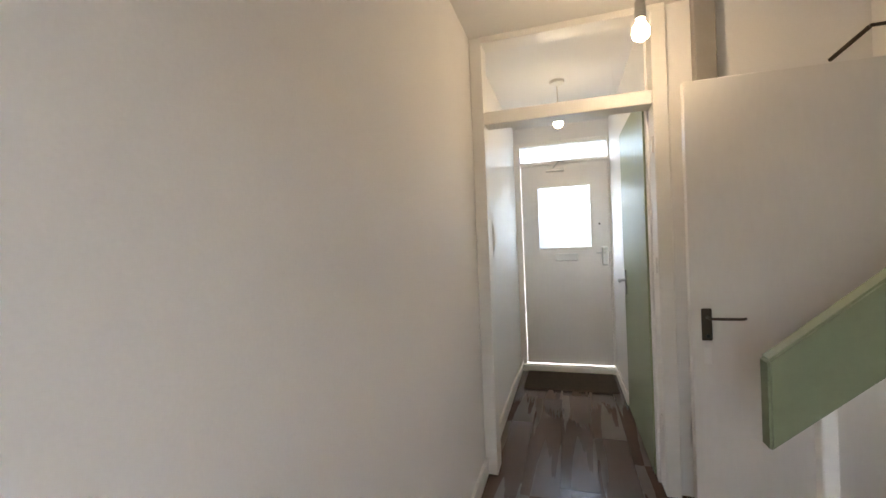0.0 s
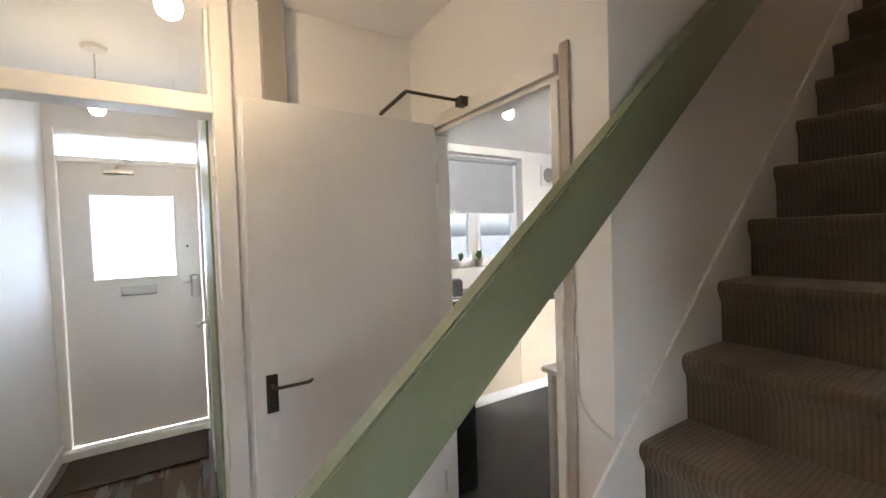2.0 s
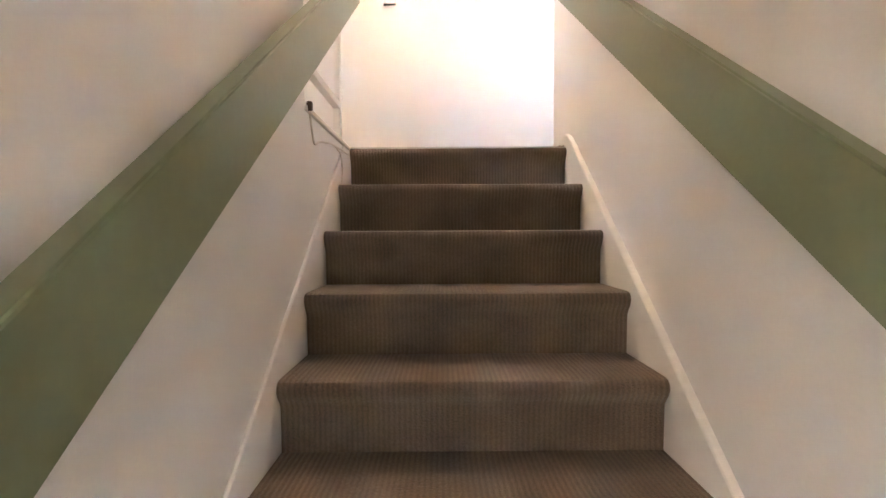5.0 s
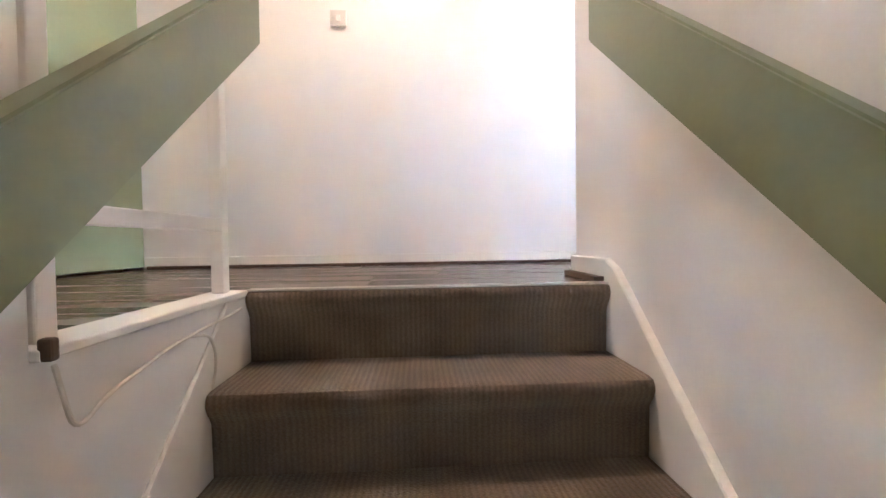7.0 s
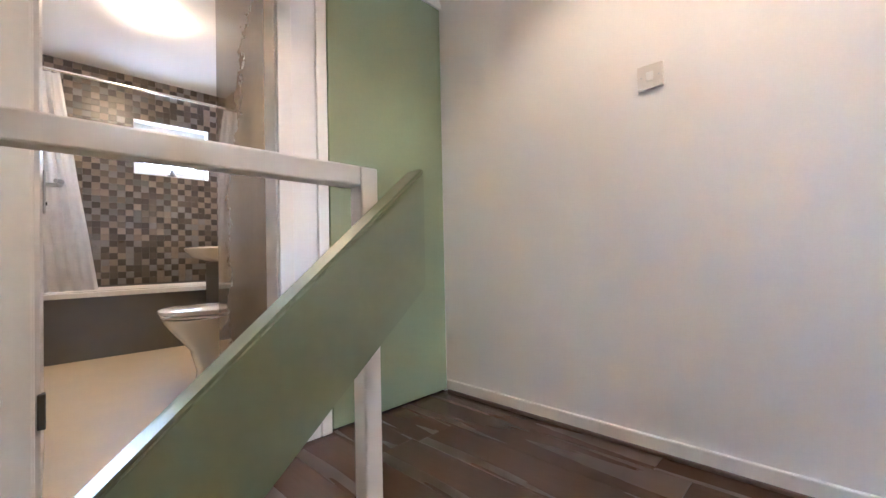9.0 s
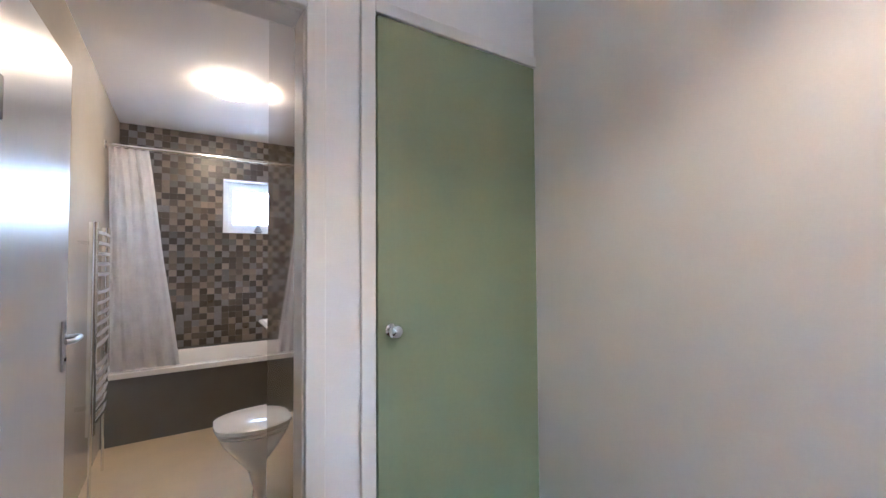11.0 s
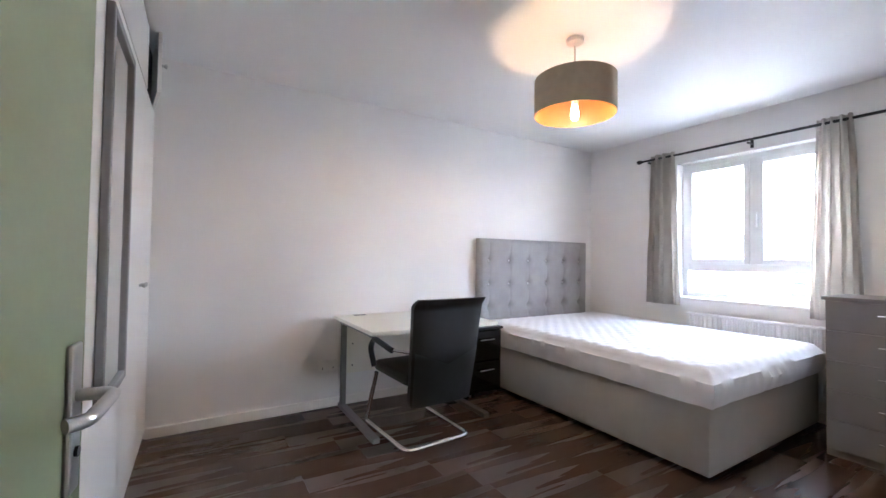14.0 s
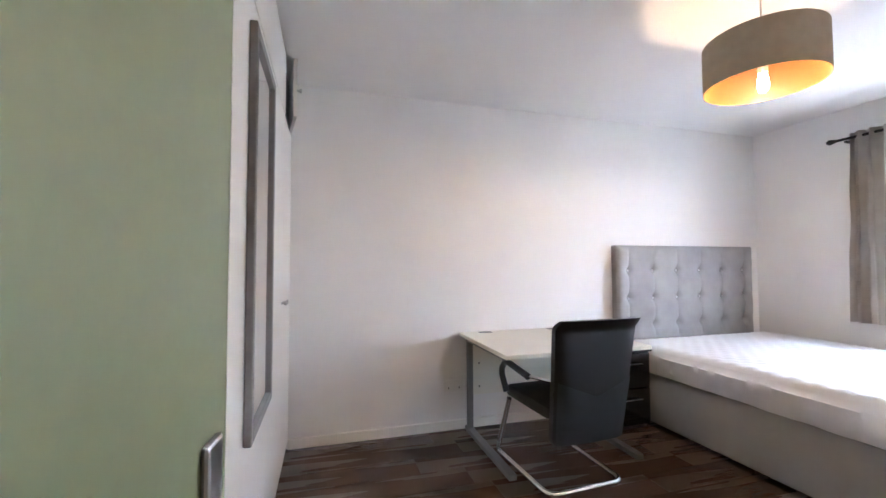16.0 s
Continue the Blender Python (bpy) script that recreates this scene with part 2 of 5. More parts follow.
def tube(bm, path, r, seg=10, closed=False):
    """A round tube along a list of points."""
    pts = [Vector(p) for p in path]
    rings = []
    for i, p in enumerate(pts):
        a = pts[i - 1] if i or closed else p
        c = pts[(i + 1) % len(pts)] if i < len(pts) - 1 or closed else p
        d = (c - a).normalized()
        u = d.cross(Vector((0, 0, 1)))
        if u.length < 0.05:
            u = d.cross(Vector((0, 1, 0)))
        u.normalize()
        v = d.cross(u)
        rings.append([bm.verts.new(p + r * (math.cos(k * 2 * math.pi / seg) * u + math.sin(k * 2 * math.pi / seg) * v)) for k in range(seg)])
    n = len(rings)
    for i in range(n if closed else n - 1):
        a, c = rings[i], rings[(i + 1) % n]
        best = min(range(seg), key=lambda o: sum((a[k].co - c[(k + o) % seg].co).length for k in range(0, seg, 3)))
        for k in range(seg):
            bm.faces.new((a[k], a[(k + 1) % seg], c[(k + 1 + best) % seg], c[(k + best) % seg]))
    if not closed:
        bm.faces.new(rings[0][::-1])
        bm.faces.new(rings[-1])
    return bm


def arc(points, radius, steps=5):
    """Rounds the corners of a polyline."""
    pts = [Vector(p) for p in points]
    out = [pts[0]]
    for a, b, c in zip(pts, pts[1:], pts[2:]):
        d0, d1 = (a - b).normalized(), (c - b).normalized()
        r = min(radius, (a - b).length * 0.45, (c - b).length * 0.45)
        p0, p1 = b + d0 * r, b + d1 * r
        for k in range(steps + 1):
            s = k / steps
            out.append(p0.lerp(b, s).lerp(b.lerp(p1, s), s))
    out.append(pts[-1])
    return out


def lathe(bm, profile, at=(0, 0, 0), seg=24, axis="Z", cap=True):
    """Turns a profile of (radius, height) about an axis."""
    m = Matrix.Translation(at) @ {"Z": Matrix(), "Y": Matrix.Rotation(radians(-90), 4, "X"), "X": Matrix.Rotation(radians(90), 4, "Y")}[axis]
    rings = [[bm.verts.new(m @ Vector((r * math.cos(k * 2 * math.pi / seg), r * math.sin(k * 2 * math.pi / seg), h))) for k in range(seg)] for r, h in profile]
    for a, c in zip(rings, rings[1:]):
        for k in range(seg):
            bm.faces.new((a[k], a[(k + 1) % seg], c[(k + 1) % seg], c[k]))
    if cap and profile[0][0] > 1e-4:
        bm.faces.new(rings[0][::-1])
    if cap and profile[-1][0] > 1e-4:
        bm.faces.new(rings[-1])
    return bm


def prism(bm, outline, axis, a, b):
    """Extrudes a flat outline between two values of an axis: the outline is (x, z) for axis y, (y, z) for x, (x, y) for z."""
    def at(p, v):
        return {"y": (p[0], v, p[1]), "x": (v, p[0], p[1]), "z": (p[0], p[1], v)}[axis]
    va = [bm.verts.new(at(p, a)) for p in outline]
    vb = [bm.verts.new(at(p, b)) for p in outline]
    n = len(outline)
    bm.faces.new(va)
    bm.faces.new(vb[::-1])
    for i in range(n):
        bm.faces.new((va[i], vb[i], vb[(i + 1) % n], va[(i + 1) % n]))
    bmesh.ops.recalc_face_normals(bm, faces=bm.faces)
    return bm


def mesh_of(name, bm, material, smooth=False):
    bmesh.ops.recalc_face_normals(bm, faces=bm.faces)
    me = bpy.data.meshes.new(name)
    bm.to_mesh(me)
    bm.free()
    me.materials.append(material)
    if smooth:
        me.polygons.foreach_set("use_smooth", [True] * len(me.polygons))
        me.set_sharp_from_angle(angle=radians(38))
    return me


def part(name, bm, material, parent=None, label="", smooth=False):
    """One bmesh as one mesh object, under its thing where one is given."""
    ob = new(name, mesh_of(name, bm, material, smooth))
    if parent:
        ob.parent = parent
    return tagged(ob, label)


def thing(name, label, category, at=(0, 0, 0), group="", rz=0):
    ob = new(name)
    ob.empty_display_size = 0.05
    ob.matrix_world = pose(*at, 0, 0, rz)
    return tagged(ob, label, category, group)


def bx(*a, bevel=0.0):
    return box(bmesh.new(), *a, bevel=bevel)


def boxes(*rows, bevel=0.0):
    bm = bmesh.new()
    for r in rows:
        box(bm, *r, bevel=bevel)
    return bm


def setting(name, bm, material, label):
    return tagged(part(name, bm, material), label, kind="structure")


# ---- levels ----
G = -2.6        # ground floor
GC = -0.30      # ceiling of the ground floor
UC = 2.49       # ceiling of the upper floor
RISE, GOING = 0.2, 0.2200
NW = 0.985       # landing's north wall face
EW = 1.11      # landing's east wall face
SW = -1.06      # wall on the far side of the stairs
WARDY = 0.125   # fronts of the fitted wardrobe
BW, BN = -3.88, 4.42   # bedroom's west and north walls
TW, TN, TE = -0.56, 4.22, 1.16   # bathroom's walls
HW = -3.77      # hall's west wall
KX = -2.085     # wall with the kitchen doorway

# ---- the shell of the ground floor ----
setting("floor_hall_base", bx(HW - 0.1, -2.0, G - 0.2, KX, 2.95, G - 0.006), JOINT_AND_SHADE, "dark underlay below the hall planks")
setting("floor_kitchen", bx(KX, 0.0, G - 0.2, 1.2, 2.86, G - 0.002), VINYL, "dark grey slate-look vinyl kitchen floor")
setting("wall_hall_west", bx(HW - 0.1, -2.0, G, HW, 2.95, GC), WALL, "plain off-white painted hall wall")
# the opening holds the window added to fill the hall with daylight
setting("wall_hall_south", boxes((HW, -2.0, G, -3.6, -1.9, GC), (-3.1, -2.0, G, -2.64, -1.9, GC), (-3.6, -2.0, G, -3.1, -1.9, G + 1.0), (-3.6, -2.0, G + 1.75, -3.1, -1.9, GC)), WALL, "plain off-white painted wall")
setting("wall_hall_southeast", bx(-2.66, -1.9, G, -2.6, SW - 0.1, GC), WALL, "plain off-white painted wall")
setting("ceiling_hall", bx(HW, -1.9, GC, KX, 2.95, GC + 0.12), CEIL, "off-white painted hall ceiling")
setting("ceiling_kitchen", bx(KX, 0.1, GC, 1.2, 2.86, GC + 0.12), CEIL, "white painted kitchen ceiling")
setting("wall_kitchen_doorway", boxes((KX, 0.0, G, KX + 0.07, 0.157, GC), (KX, 0.87, G, KX + 0.07, 2.75, GC), (KX, 0.157, -0.77, KX + 0.07, 0.87, GC)), WALL, "warm off-white wall around the kitchen doorway")
setting("wall_partition_north", boxes((-2.845, 1.06, G, KX, 1.14, GC)), WALL, "off-white partition behind the open kitchen door")
setting("wall_lobby_east", boxes((-2.92, 1.15, G, -2.84, 1.2, GC), (-2.92, 2.08, G, -2.84, 2.88, GC), (-2.92, 1.2, -0.64, -2.84, 2.08, GC)), WALL, "white painted lobby wall beside the green door")
setting("wall_front", boxes((HW, 2.88, G, -3.8 + 0.03, 2.98, GC), (-2.92, 2.88, G, -2.84, 2.98, GC), (HW, 2.88, -0.45, -2.84, 2.98, GC)), WALL, "white painted wall around the front door")
setting("wall_kitchen_north", boxes((KX + 0.07, 2.75, G, -1.27, 2.98, GC), (0.2, 2.75, G, 1.2, 2.98, GC), (-1.27, 2.75, G, 0.2, 2.98, -1.56), (-1.27, 2.75, -0.38, 0.2, 2.98, GC)), WALL, "pale kitchen wall around the window")
setting("wall_kitchen_east", bx(1.1, 0.1, G, 1.2, 2.75, GC), WALL, "pale kitchen wall")

# ---- stairs ----
setting("wall_stair_north", boxes((KX + 0.07, 0.0, G, -0.62, 0.1, UC), (-0.62, 0.0, G, 0.0, 0.1, -0.012)), WALL, "off-white plastered wall beside the stairs")
setting("wall_stair_south", boxes((-2.66, SW - 0.1, G, 0.295, SW, UC)), WALL, "cream plastered wall beside the stairs")
setting("wall_stair_top_west", boxes((-2.76, SW - 0.1, GC + 0.12, -2.66, 0.1, UC)), WALL, "off-white wall above the foot of the stairs")


def stairs():
    st = thing("staircase", "steep closed-string staircase in dark brown ribbed carpet", "staircase")
    st["kind"] = "structure"
    y0, y1 = -1.035, -0.010
    for k in range(13):
        x, z = -GOING * k, -RISE * k
        bm = bmesh.new()
        nose = [(x + 0.012, z - RISE), (x + 0.008, z - 0.075), (x - 0.001, z - 0.058), (x - 0.011, z - 0.044), (x - 0.017, z - 0.028), (x - 0.016, z - 0.014), (x - 0.009, z - 0.004), (x + 0.006, z)]
        tread = nose + ([(x + GOING + 0.02, z), (x + GOING + 0.02, z - RISE)] if k else [(x + 0.02, z), (x + 0.02, z - RISE)])
        prism(bm, [(px, pz) for px, pz in tread], "y", y0, y1)
        part("carpeted_step", bm, CARPET, st, smooth=True)
    lo = GOING * 12 + 0.05
    for yy in ((y1, 0.0), (SW, y0)):
        bm = bmesh.new()
        s = RISE / GOING
        top = 0.105 if yy[0] == y1 else 0.05
        end = 0.02
        north = yy[0] == y1
        cut = top / s
        outline = [(-lo, -s * lo + top), (-cut, -0.013), (end, -0.013), (end, -0.25), (-lo + 0.30, G), (-lo, G)] if north else [(-lo, -s * lo + top), (end - 0.05, top + 0.0), (end, 0.07), (end, -0.25), (-lo + 0.30, G), (-lo, G)]
        prism(bm, outline, "y", yy[0], yy[1])
        bmesh.ops.bevel(bm, geom=list(bm.edges), offset=0.004, segments=1, affect="EDGES")
        part("string", bm, TRIM, st, "white painted stair string")
    part("metal_nosing", boxes((-0.006, y0, -0.001, 0.03, y1, 0.005), bevel=0.001), STEEL, st, "worn brass-coloured threshold strip")
    return st


stairs()
# closing below the stairs
setting("wall_under_stairs", bx(-2.6, -1.06, G, -2.58, 0.0, G + 0.1), TRIM, "white riser board at the foot of the stairs")


def slope_board(name, x0, zt0, x1, zt1, y0, y1, h, label):
    bm = bmesh.new()
    prism(bm, [(x0, zt0), (x1, zt1), (x1, zt1 - h), (x0, zt0 - h)], "y", y0, y1)
    bmesh.ops.bevel(bm, geom=list(bm.edges), offset=0.005, segments=2, affect="EDGES")
    ob = part(name, bm, GREEN_TRIM)
    return tagged(ob, label, "handrail")


slope_board("handrail_board", -2.924, -1.644, -0.01, 0.862, -0.064, -0.02, 0.192, "wide sage green painted board handrail beside the stairs")
slope_board("handrail_board", -2.5, -1.28, 0.08, 0.944, -1.055, -1.015, 0.205, "wide sage green board handrail fixed to the cream wall")
post = tagged(part("newel_post", bx(-2.815, -0.018, G, -2.785, 0.012, -1.60, bevel=0.004), TRIM), "thin white painted post holding the green board", "newel post")


def landing_rail():
    r = thing("landing_balustrade", "white painted metal balustrade at the stairwell edge", "balustrade")
    y0, y1 = 0.018, 0.05
    for x in (-0.59, -0.077):
        part("post", bx(x, y0, 0.004, x + 0.034, y1, 0.868, bevel=0.003), TRIM, r)
    part("top_rail", bx(-0.556, y0, 0.835, -0.077, y1, 0.868, bevel=0.003), TRIM, r)
    part("lower_rail", bx(-0.556, y0, 0.165, -0.077, y1, 0.197, bevel=0.003), TRIM, r)
    return r


landing_rail()
setting("stairwell_cap", bx(-0.62, -0.012, -0.012, 0.0, 0.075, 0.004, bevel=0.003), TRIM, "white painted cap along the stairwell edge")

# ---- the shell of the upper floor ----
setting("floor_landing_base", boxes((0.02, -3.0, -0.18, EW + 0.1, NW + 0.1, -0.008), (-0.7, 0.1, -0.18, 0.02, NW + 0.1, -0.008)), JOINT_AND_SHADE, "dark underlay below the landing planks")
setting("floor_bedroom_base", bx(BW - 0.1, 0.1, -0.18, -0.7, BN + 0.1, -0.008), JOINT_AND_SHADE, "dark underlay below the bedroom planks")
setting("floor_bathroom", bx(TW, NW + 0.1, -0.18, TE, TN, 0.001), CREAM, "cream sheet vinyl bathroom floor")
setting("ceiling_landing", boxes((-2.76, -2.1, UC, 0.195, 0.05, UC + 0.12), (0.195, -3.1, UC, EW + 0.1, 0.05, UC + 0.12), (-0.62, 0.05, UC, EW + 0.1, NW + 0.05, UC + 0.12)), CEIL, "white painted landing ceiling")
setting("ceiling_bedroom", bx(BW - 0.1, 0.05, UC, -0.62, BN + 0.1, UC + 0.121), CEIL, "white painted bedroom ceiling")
setting("ceiling_bathroom", bx(TW - 0.06, NW + 0.05, UC, TE + 0.1, TN + 0.2, UC + 0.122), CEIL, "white painted bathroom ceiling")
setting("wall_landing_east", bx(EW, -3.1, G, EW + 0.1, NW + 0.1, UC), WALL, "pinkish white landing wall lit by a lamp")
# unseen end wall, set back so the added window lights more evenly
setting("wall_landing_south", boxes((0.195, -3.1, -0.2, 0.34, -3.0, UC), (0.88, -3.1, -0.2, EW, -3.0, UC), (0.34, -3.1, -0.2, 0.88, -3.0, 1.05), (0.34, -3.1, 1.78, 0.88, -3.0, UC)), WALL, "plain off-white landing wall")
setting("wall_landing_southwest", bx(0.195, -3.0, -0.2, 0.295, SW - 0.1, UC), WALL, "plain off-white landing wall")
setting("wall_landing_north", boxes((-0.56, NW, 0, -0.463, NW + 0.1, UC), (0.218, NW, 0, 0.415, NW + 0.1, UC), (-0.463, NW, 2.003, 0.218, NW + 0.1, UC), (0.415, NW, 2.052, EW, NW + 0.1, UC), (1.10, NW, 0, EW, NW + 0.1, 2.052)), WALL, "off-white landing wall with the bathroom doorway")
setting("wall_landing_west", boxes((-0.69, 0.904, 0, -0.56, NW + 0.1, UC), (-0.69, 0.1005, 0, -0.56, 0.17, UC), (-0.69, 0.17, 1.965, -0.56, 0.904, UC)), WALL, "off-white wall around the bedroom doorway")
setting("wall_bedroom_west", bx(BW - 0.1, 0.0, 0, BW, BN + 0.1, UC), WALL, "plain white bedroom wall behind the desk")
setting("wall_bedroom_north", boxes((BW, BN, 0, -2.85, BN + 0.24, UC), (-1.65, BN, 0, -0.62, BN + 0.24, UC), (-2.85, BN, 0, -1.65, BN + 0.24, 0.83), (-2.85, BN, 2.15, -1.65, BN + 0.24, UC)), WALL, "plain white bedroom wall around the window")
setting("wall_bedroom_east", bx(-0.69, NW + 0.1, 0, TW, BN, UC), WALL, "white wall between bedroom and bathroom")
setting("wall_bedroom_south", bx(BW, 0.0, GC + 0.12, KX + 0.07, 0.1, UC), WALL, "plain white wall behind the wardrobe")
setting("wall_bathroom_north", boxes((TW, TN, 0, 0.24, TN + 0.2, UC), (0.876, TN, 0, TE, TN + 0.2, UC), (0.24, TN, 0, 0.876, TN + 0.2, 1.565), (0.24, TN, 2.085, 0.876, TN + 0.2, UC)), GROUT, "bathroom wall faced with brown mosaic")
setting("wall_bathroom_east", bx(TE, NW + 0.1, 0, TE + 0.1, TN + 0.2, UC), CREAMTILE, "cream tiled bathroom wall")
setting("wall_cupboard_side", bx(0.25, NW + 0.1, 0, EW + 0.04, 1.83, UC), GLOSSTILE, "polished beige tiled cupboard wall in the bathroom")


def skirting(name, rows, label="white painted skirting board"):
    setting(name, boxes(*rows, bevel=0.004), TRIM, label)


skirting("baseboard_hall", [(HW, -1.9, G, HW + 0.016, 1.05, G + 0.09), (HW, 1.15, G, HW + 0.016, 2.87, G + 0.09), (-2.936, 2.12, G, -2.92, 2.87, G + 0.09)])
skirting("baseboard_landing", [(EW - 0.016, -3.0, 0, EW, NW - 0.014, 0.062), (0.264, NW - 0.014, 0, 0.366, NW, 0.085), (0.02, SW, 0.0, 0.311, SW + 0.016, 0.072), (0.295, -3.0, 0, 0.311, SW, 0.072)])
skirting("baseboard_bedroom", [(BW, WARDY, 0, BW + 0.02, BN, 0.07), (BW + 0.02, BN - 0.02, 0, -0.7, BN, 0.07)])


setting("trim_floor_bead", boxes((EW - 0.03, -3.0, 0.001, EW - 0.0165, NW - 0.03, 0.016), bevel=0.004), BROWNTRIM, "dark brown wooden bead along the landing floor")


# ---- doors ----
def lever(parent, at, side, direct, plate_h=0.17, metal=None):
    """A lever handle on a backplate; the face points along -y times side, the lever runs along x times direct."""
    x, y, z = at
    s = -side
    metal = metal or STEEL
    pl = part("backplate", bx(x - 0.019, y, z - plate_h / 2, x + 0.019, y + s * 0.008, z + plate_h / 2, bevel=0.004), metal, parent, "lever backplate")
    bm = bmesh.new()
    tube(bm, arc([(x, y, z + 0.03), (x, y + s * 0.05, z + 0.03), (x + direct * 0.11, y + s * 0.052, z + 0.03), (x + direct * 0.125, y + s * 0.035, z + 0.03)], 0.02), 0.0055 if metal == DARKMETAL else 0.0085)
    part("lever", bm, metal, pl, "curved lever", smooth=True)
    bm = bmesh.new()
    lathe(bm, [(0.007, 0), (0.007, 0.004), (0, 0.004)], (x, y + s * 0.012, z - 0.045), 10, "Y")
    part("keyhole", bm, BLACK, pl)
    return pl


def leaf(name, width, height, material, label, at, rz, thick=0.04, z0=0.008):
    d = thing(name, label, "door", at, rz=rz)
    d["kind"] = "structure"
    part("leaf", bx(0.002, -thick / 2, z0, width, thick / 2, height, bevel=0.003), material, d)
    return d


# kitchen door, opened into the hall
kd = leaf("door_kitchen", 0.745, 1.848, DOORW, "open flush white kitchen door with a lever handle", (KX - 0.012, 0.85, G), 181.6)
lever(kd, (0.69, 0.02, 0.86), -1, -1, 0.13, DARKMETAL)
part("escutcheon_tape", bx(0.676, 0.021, 0.70, 0.704, 0.024, 0.765, bevel=0.001), PLASTIC, kd, "white tape below the handle")
for hz in (0.25, 1.6):
    part("hinge", bx(-0.012, -0.012, hz, 0.012, 0.012, hz + 0.09, bevel=0.003), STEEL, kd)
arm = thing("door_closer_arm", "dark bronze door closer arm above the kitchen door", "door closer")
bm = bmesh.new()
tube(bm, [(-2.345, 0.83, -0.74), (-2.315, 0.675, -0.70)], 0.008)
part("lower_arm", bm, DARKMETAL, arm, smooth=True)
bm = bmesh.new()
tube(bm, [(-2.318, 0.668, -0.698), (KX - 0.03, 0.60, -0.725)], 0.006)
part("upper_arm", bm, DARKMETAL, arm, smooth=True)
part("bracket", bx(KX - 0.05, 0.58, -0.745, KX - 0.001, 0.62, -0.71, bevel=0.003), DARKMETAL, arm)

# kitchen door frame
setting("trim_kitchen_doorway", boxes((KX - 0.016, 0.87, G, KX, 0.925, -0.715), (KX - 0.018, 0.165, -0.77, KX, 0.925, -0.715),
        (KX - 0.012, 0.157, G, KX + 0.07, 0.186, -0.79), (KX, 0.857, G, KX + 0.07, 0.87, -0.77), (KX, 0.157, -0.79, KX + 0.07, 0.857, -0.77), bevel=0.004), TRIM, "white gloss kitchen door frame and architrave")
setting("cable_conduit", bx(KX - 0.012, 0.118, G, KX - 0.001, 0.15, -0.695, bevel=0.003), CONDUIT, "painted plastic conduit beside the kitchen doorway")

wc = thing("wall_cable", "thin painted cable curling from the conduit to the stairs", "cable")
bm = bmesh.new()
tube(bm, arc([(KX - 0.005, 0.116, -1.52), (KX - 0.006, 0.112, -1.68), (KX - 0.006, 0.07, -1.745), (KX - 0.005, 0.004, -1.765)], 0.05), 0.0035, 8)
part("run", bm, CABLE, wc, smooth=True)

# lobby frame with its open upper light
setting("trim_lobby_frame", boxes((HW, 1.03, G, HW + 0.065, 1.15, GC - 0.03), (-2.91, 1.03, G, -2.845, 1.15, GC - 0.03), (HW + 0.065, 1.035, -0.757, -2.91, 1.145, -0.69), (HW, 1.03, GC - 0.035, -2.845, 1.15, GC), bevel=0.005), TRIM, "white gloss timber frame between hall and lobby")
setting("window_lobby_light", bx(HW + 0.065, 1.087, -0.69, -2.91, 1.091, GC - 0.035), GLASS, "clear glass light above the lobby opening").visible_shadow = False
for hz in (-2.3, -1.55, -0.98):
    tagged(part("hinge_plate", bx(-2.917, 1.05, hz, -2.9095, 1.08, hz + 0.075, bevel=0.002), TRIM), "painted over hinge on the lobby frame", "hinge")
tagged(part("meter_box", bx(-2.74, 1.0, -0.71, -2.655, 1.06, GC, bevel=0.004), GREYBOX), "tall narrow grey service box high on the wall", "service box")

# front door
setting("trim_front_frame", boxes((-3.77, 2.86, G, -3.715, 2.96, -0.45), (-2.94, 2.86, G, -2.92, 2.96, -0.45), (-3.715, 2.862, -0.665, -2.94, 2.96, -0.628), (-3.715, 2.862, -0.485, -2.94, 2.96, -0.45), (HW + 0.017, 2.80, G, -2.93, 2.885, G + 0.055), bevel=0.005), TRIM, "white painted front door frame and threshold")
setting("window_front_transom", bx(-3.715, 2.90, -0.628, -2.94, 2.906, -0.485), FROSTDOOR, "frosted glass light above the front door").visible_shadow = False
fd = thing("door_front", "white front door with a frosted window and letterbox", "door", (-3.713, 2.90, G))
fd["kind"] = "structure"
part("leaf", boxes((0.003, -0.02, 0.06, 0.143, 0.02, 1.934), (0.628, -0.02, 0.06, 0.771, 0.02, 1.934), (0.143, -0.02, 0.06, 0.628, 0.02, 1.142), (0.143, -0.02, 1.732, 0.628, 0.02, 1.934)), DOORW, fd)
part("glazing_bead", boxes((0.143, -0.024, 1.142, 0.155, 0.0, 1.732), (0.616, -0.024, 1.142, 0.628, 0.0, 1.732), (0.155, -0.024, 1.142, 0.616, 0.0, 1.154), (0.155, -0.024, 1.72, 0.616, 0.0, 1.732), bevel=0.002), TRIM, fd)
pane = part("pane", bx(0.148, 0.0, 1.147, 0.623, 0.005, 1.727), FROSTDOOR, fd, "frosted glass pane")
pane.visible_shadow = False
lb = part("letterbox", bx(0.295, -0.034, 1.03, 0.495, -0.02, 1.095, bevel=0.004), STEEL, fd, "silver letterbox flap")
nl = part("night_latch", bx(0.70, -0.055, 0.98, 0.755, -0.02, 1.15, bevel=0.012), STEEL, fd, "silver night latch")
bm = bmesh.new()
lathe(bm, [(0.011, 0), (0.011, 0.02), (0.016, 0.022), (0.016, 0.034), (0, 0.036)], (0.728, -0.09, 1.1), 12, "Y")
part("latch_knob", bm, STEEL, nl, smooth=True)
part("latch_lever", bx(0.655, -0.05, 1.088, 0.70, -0.035, 1.104, bevel=0.003), STEEL, nl)
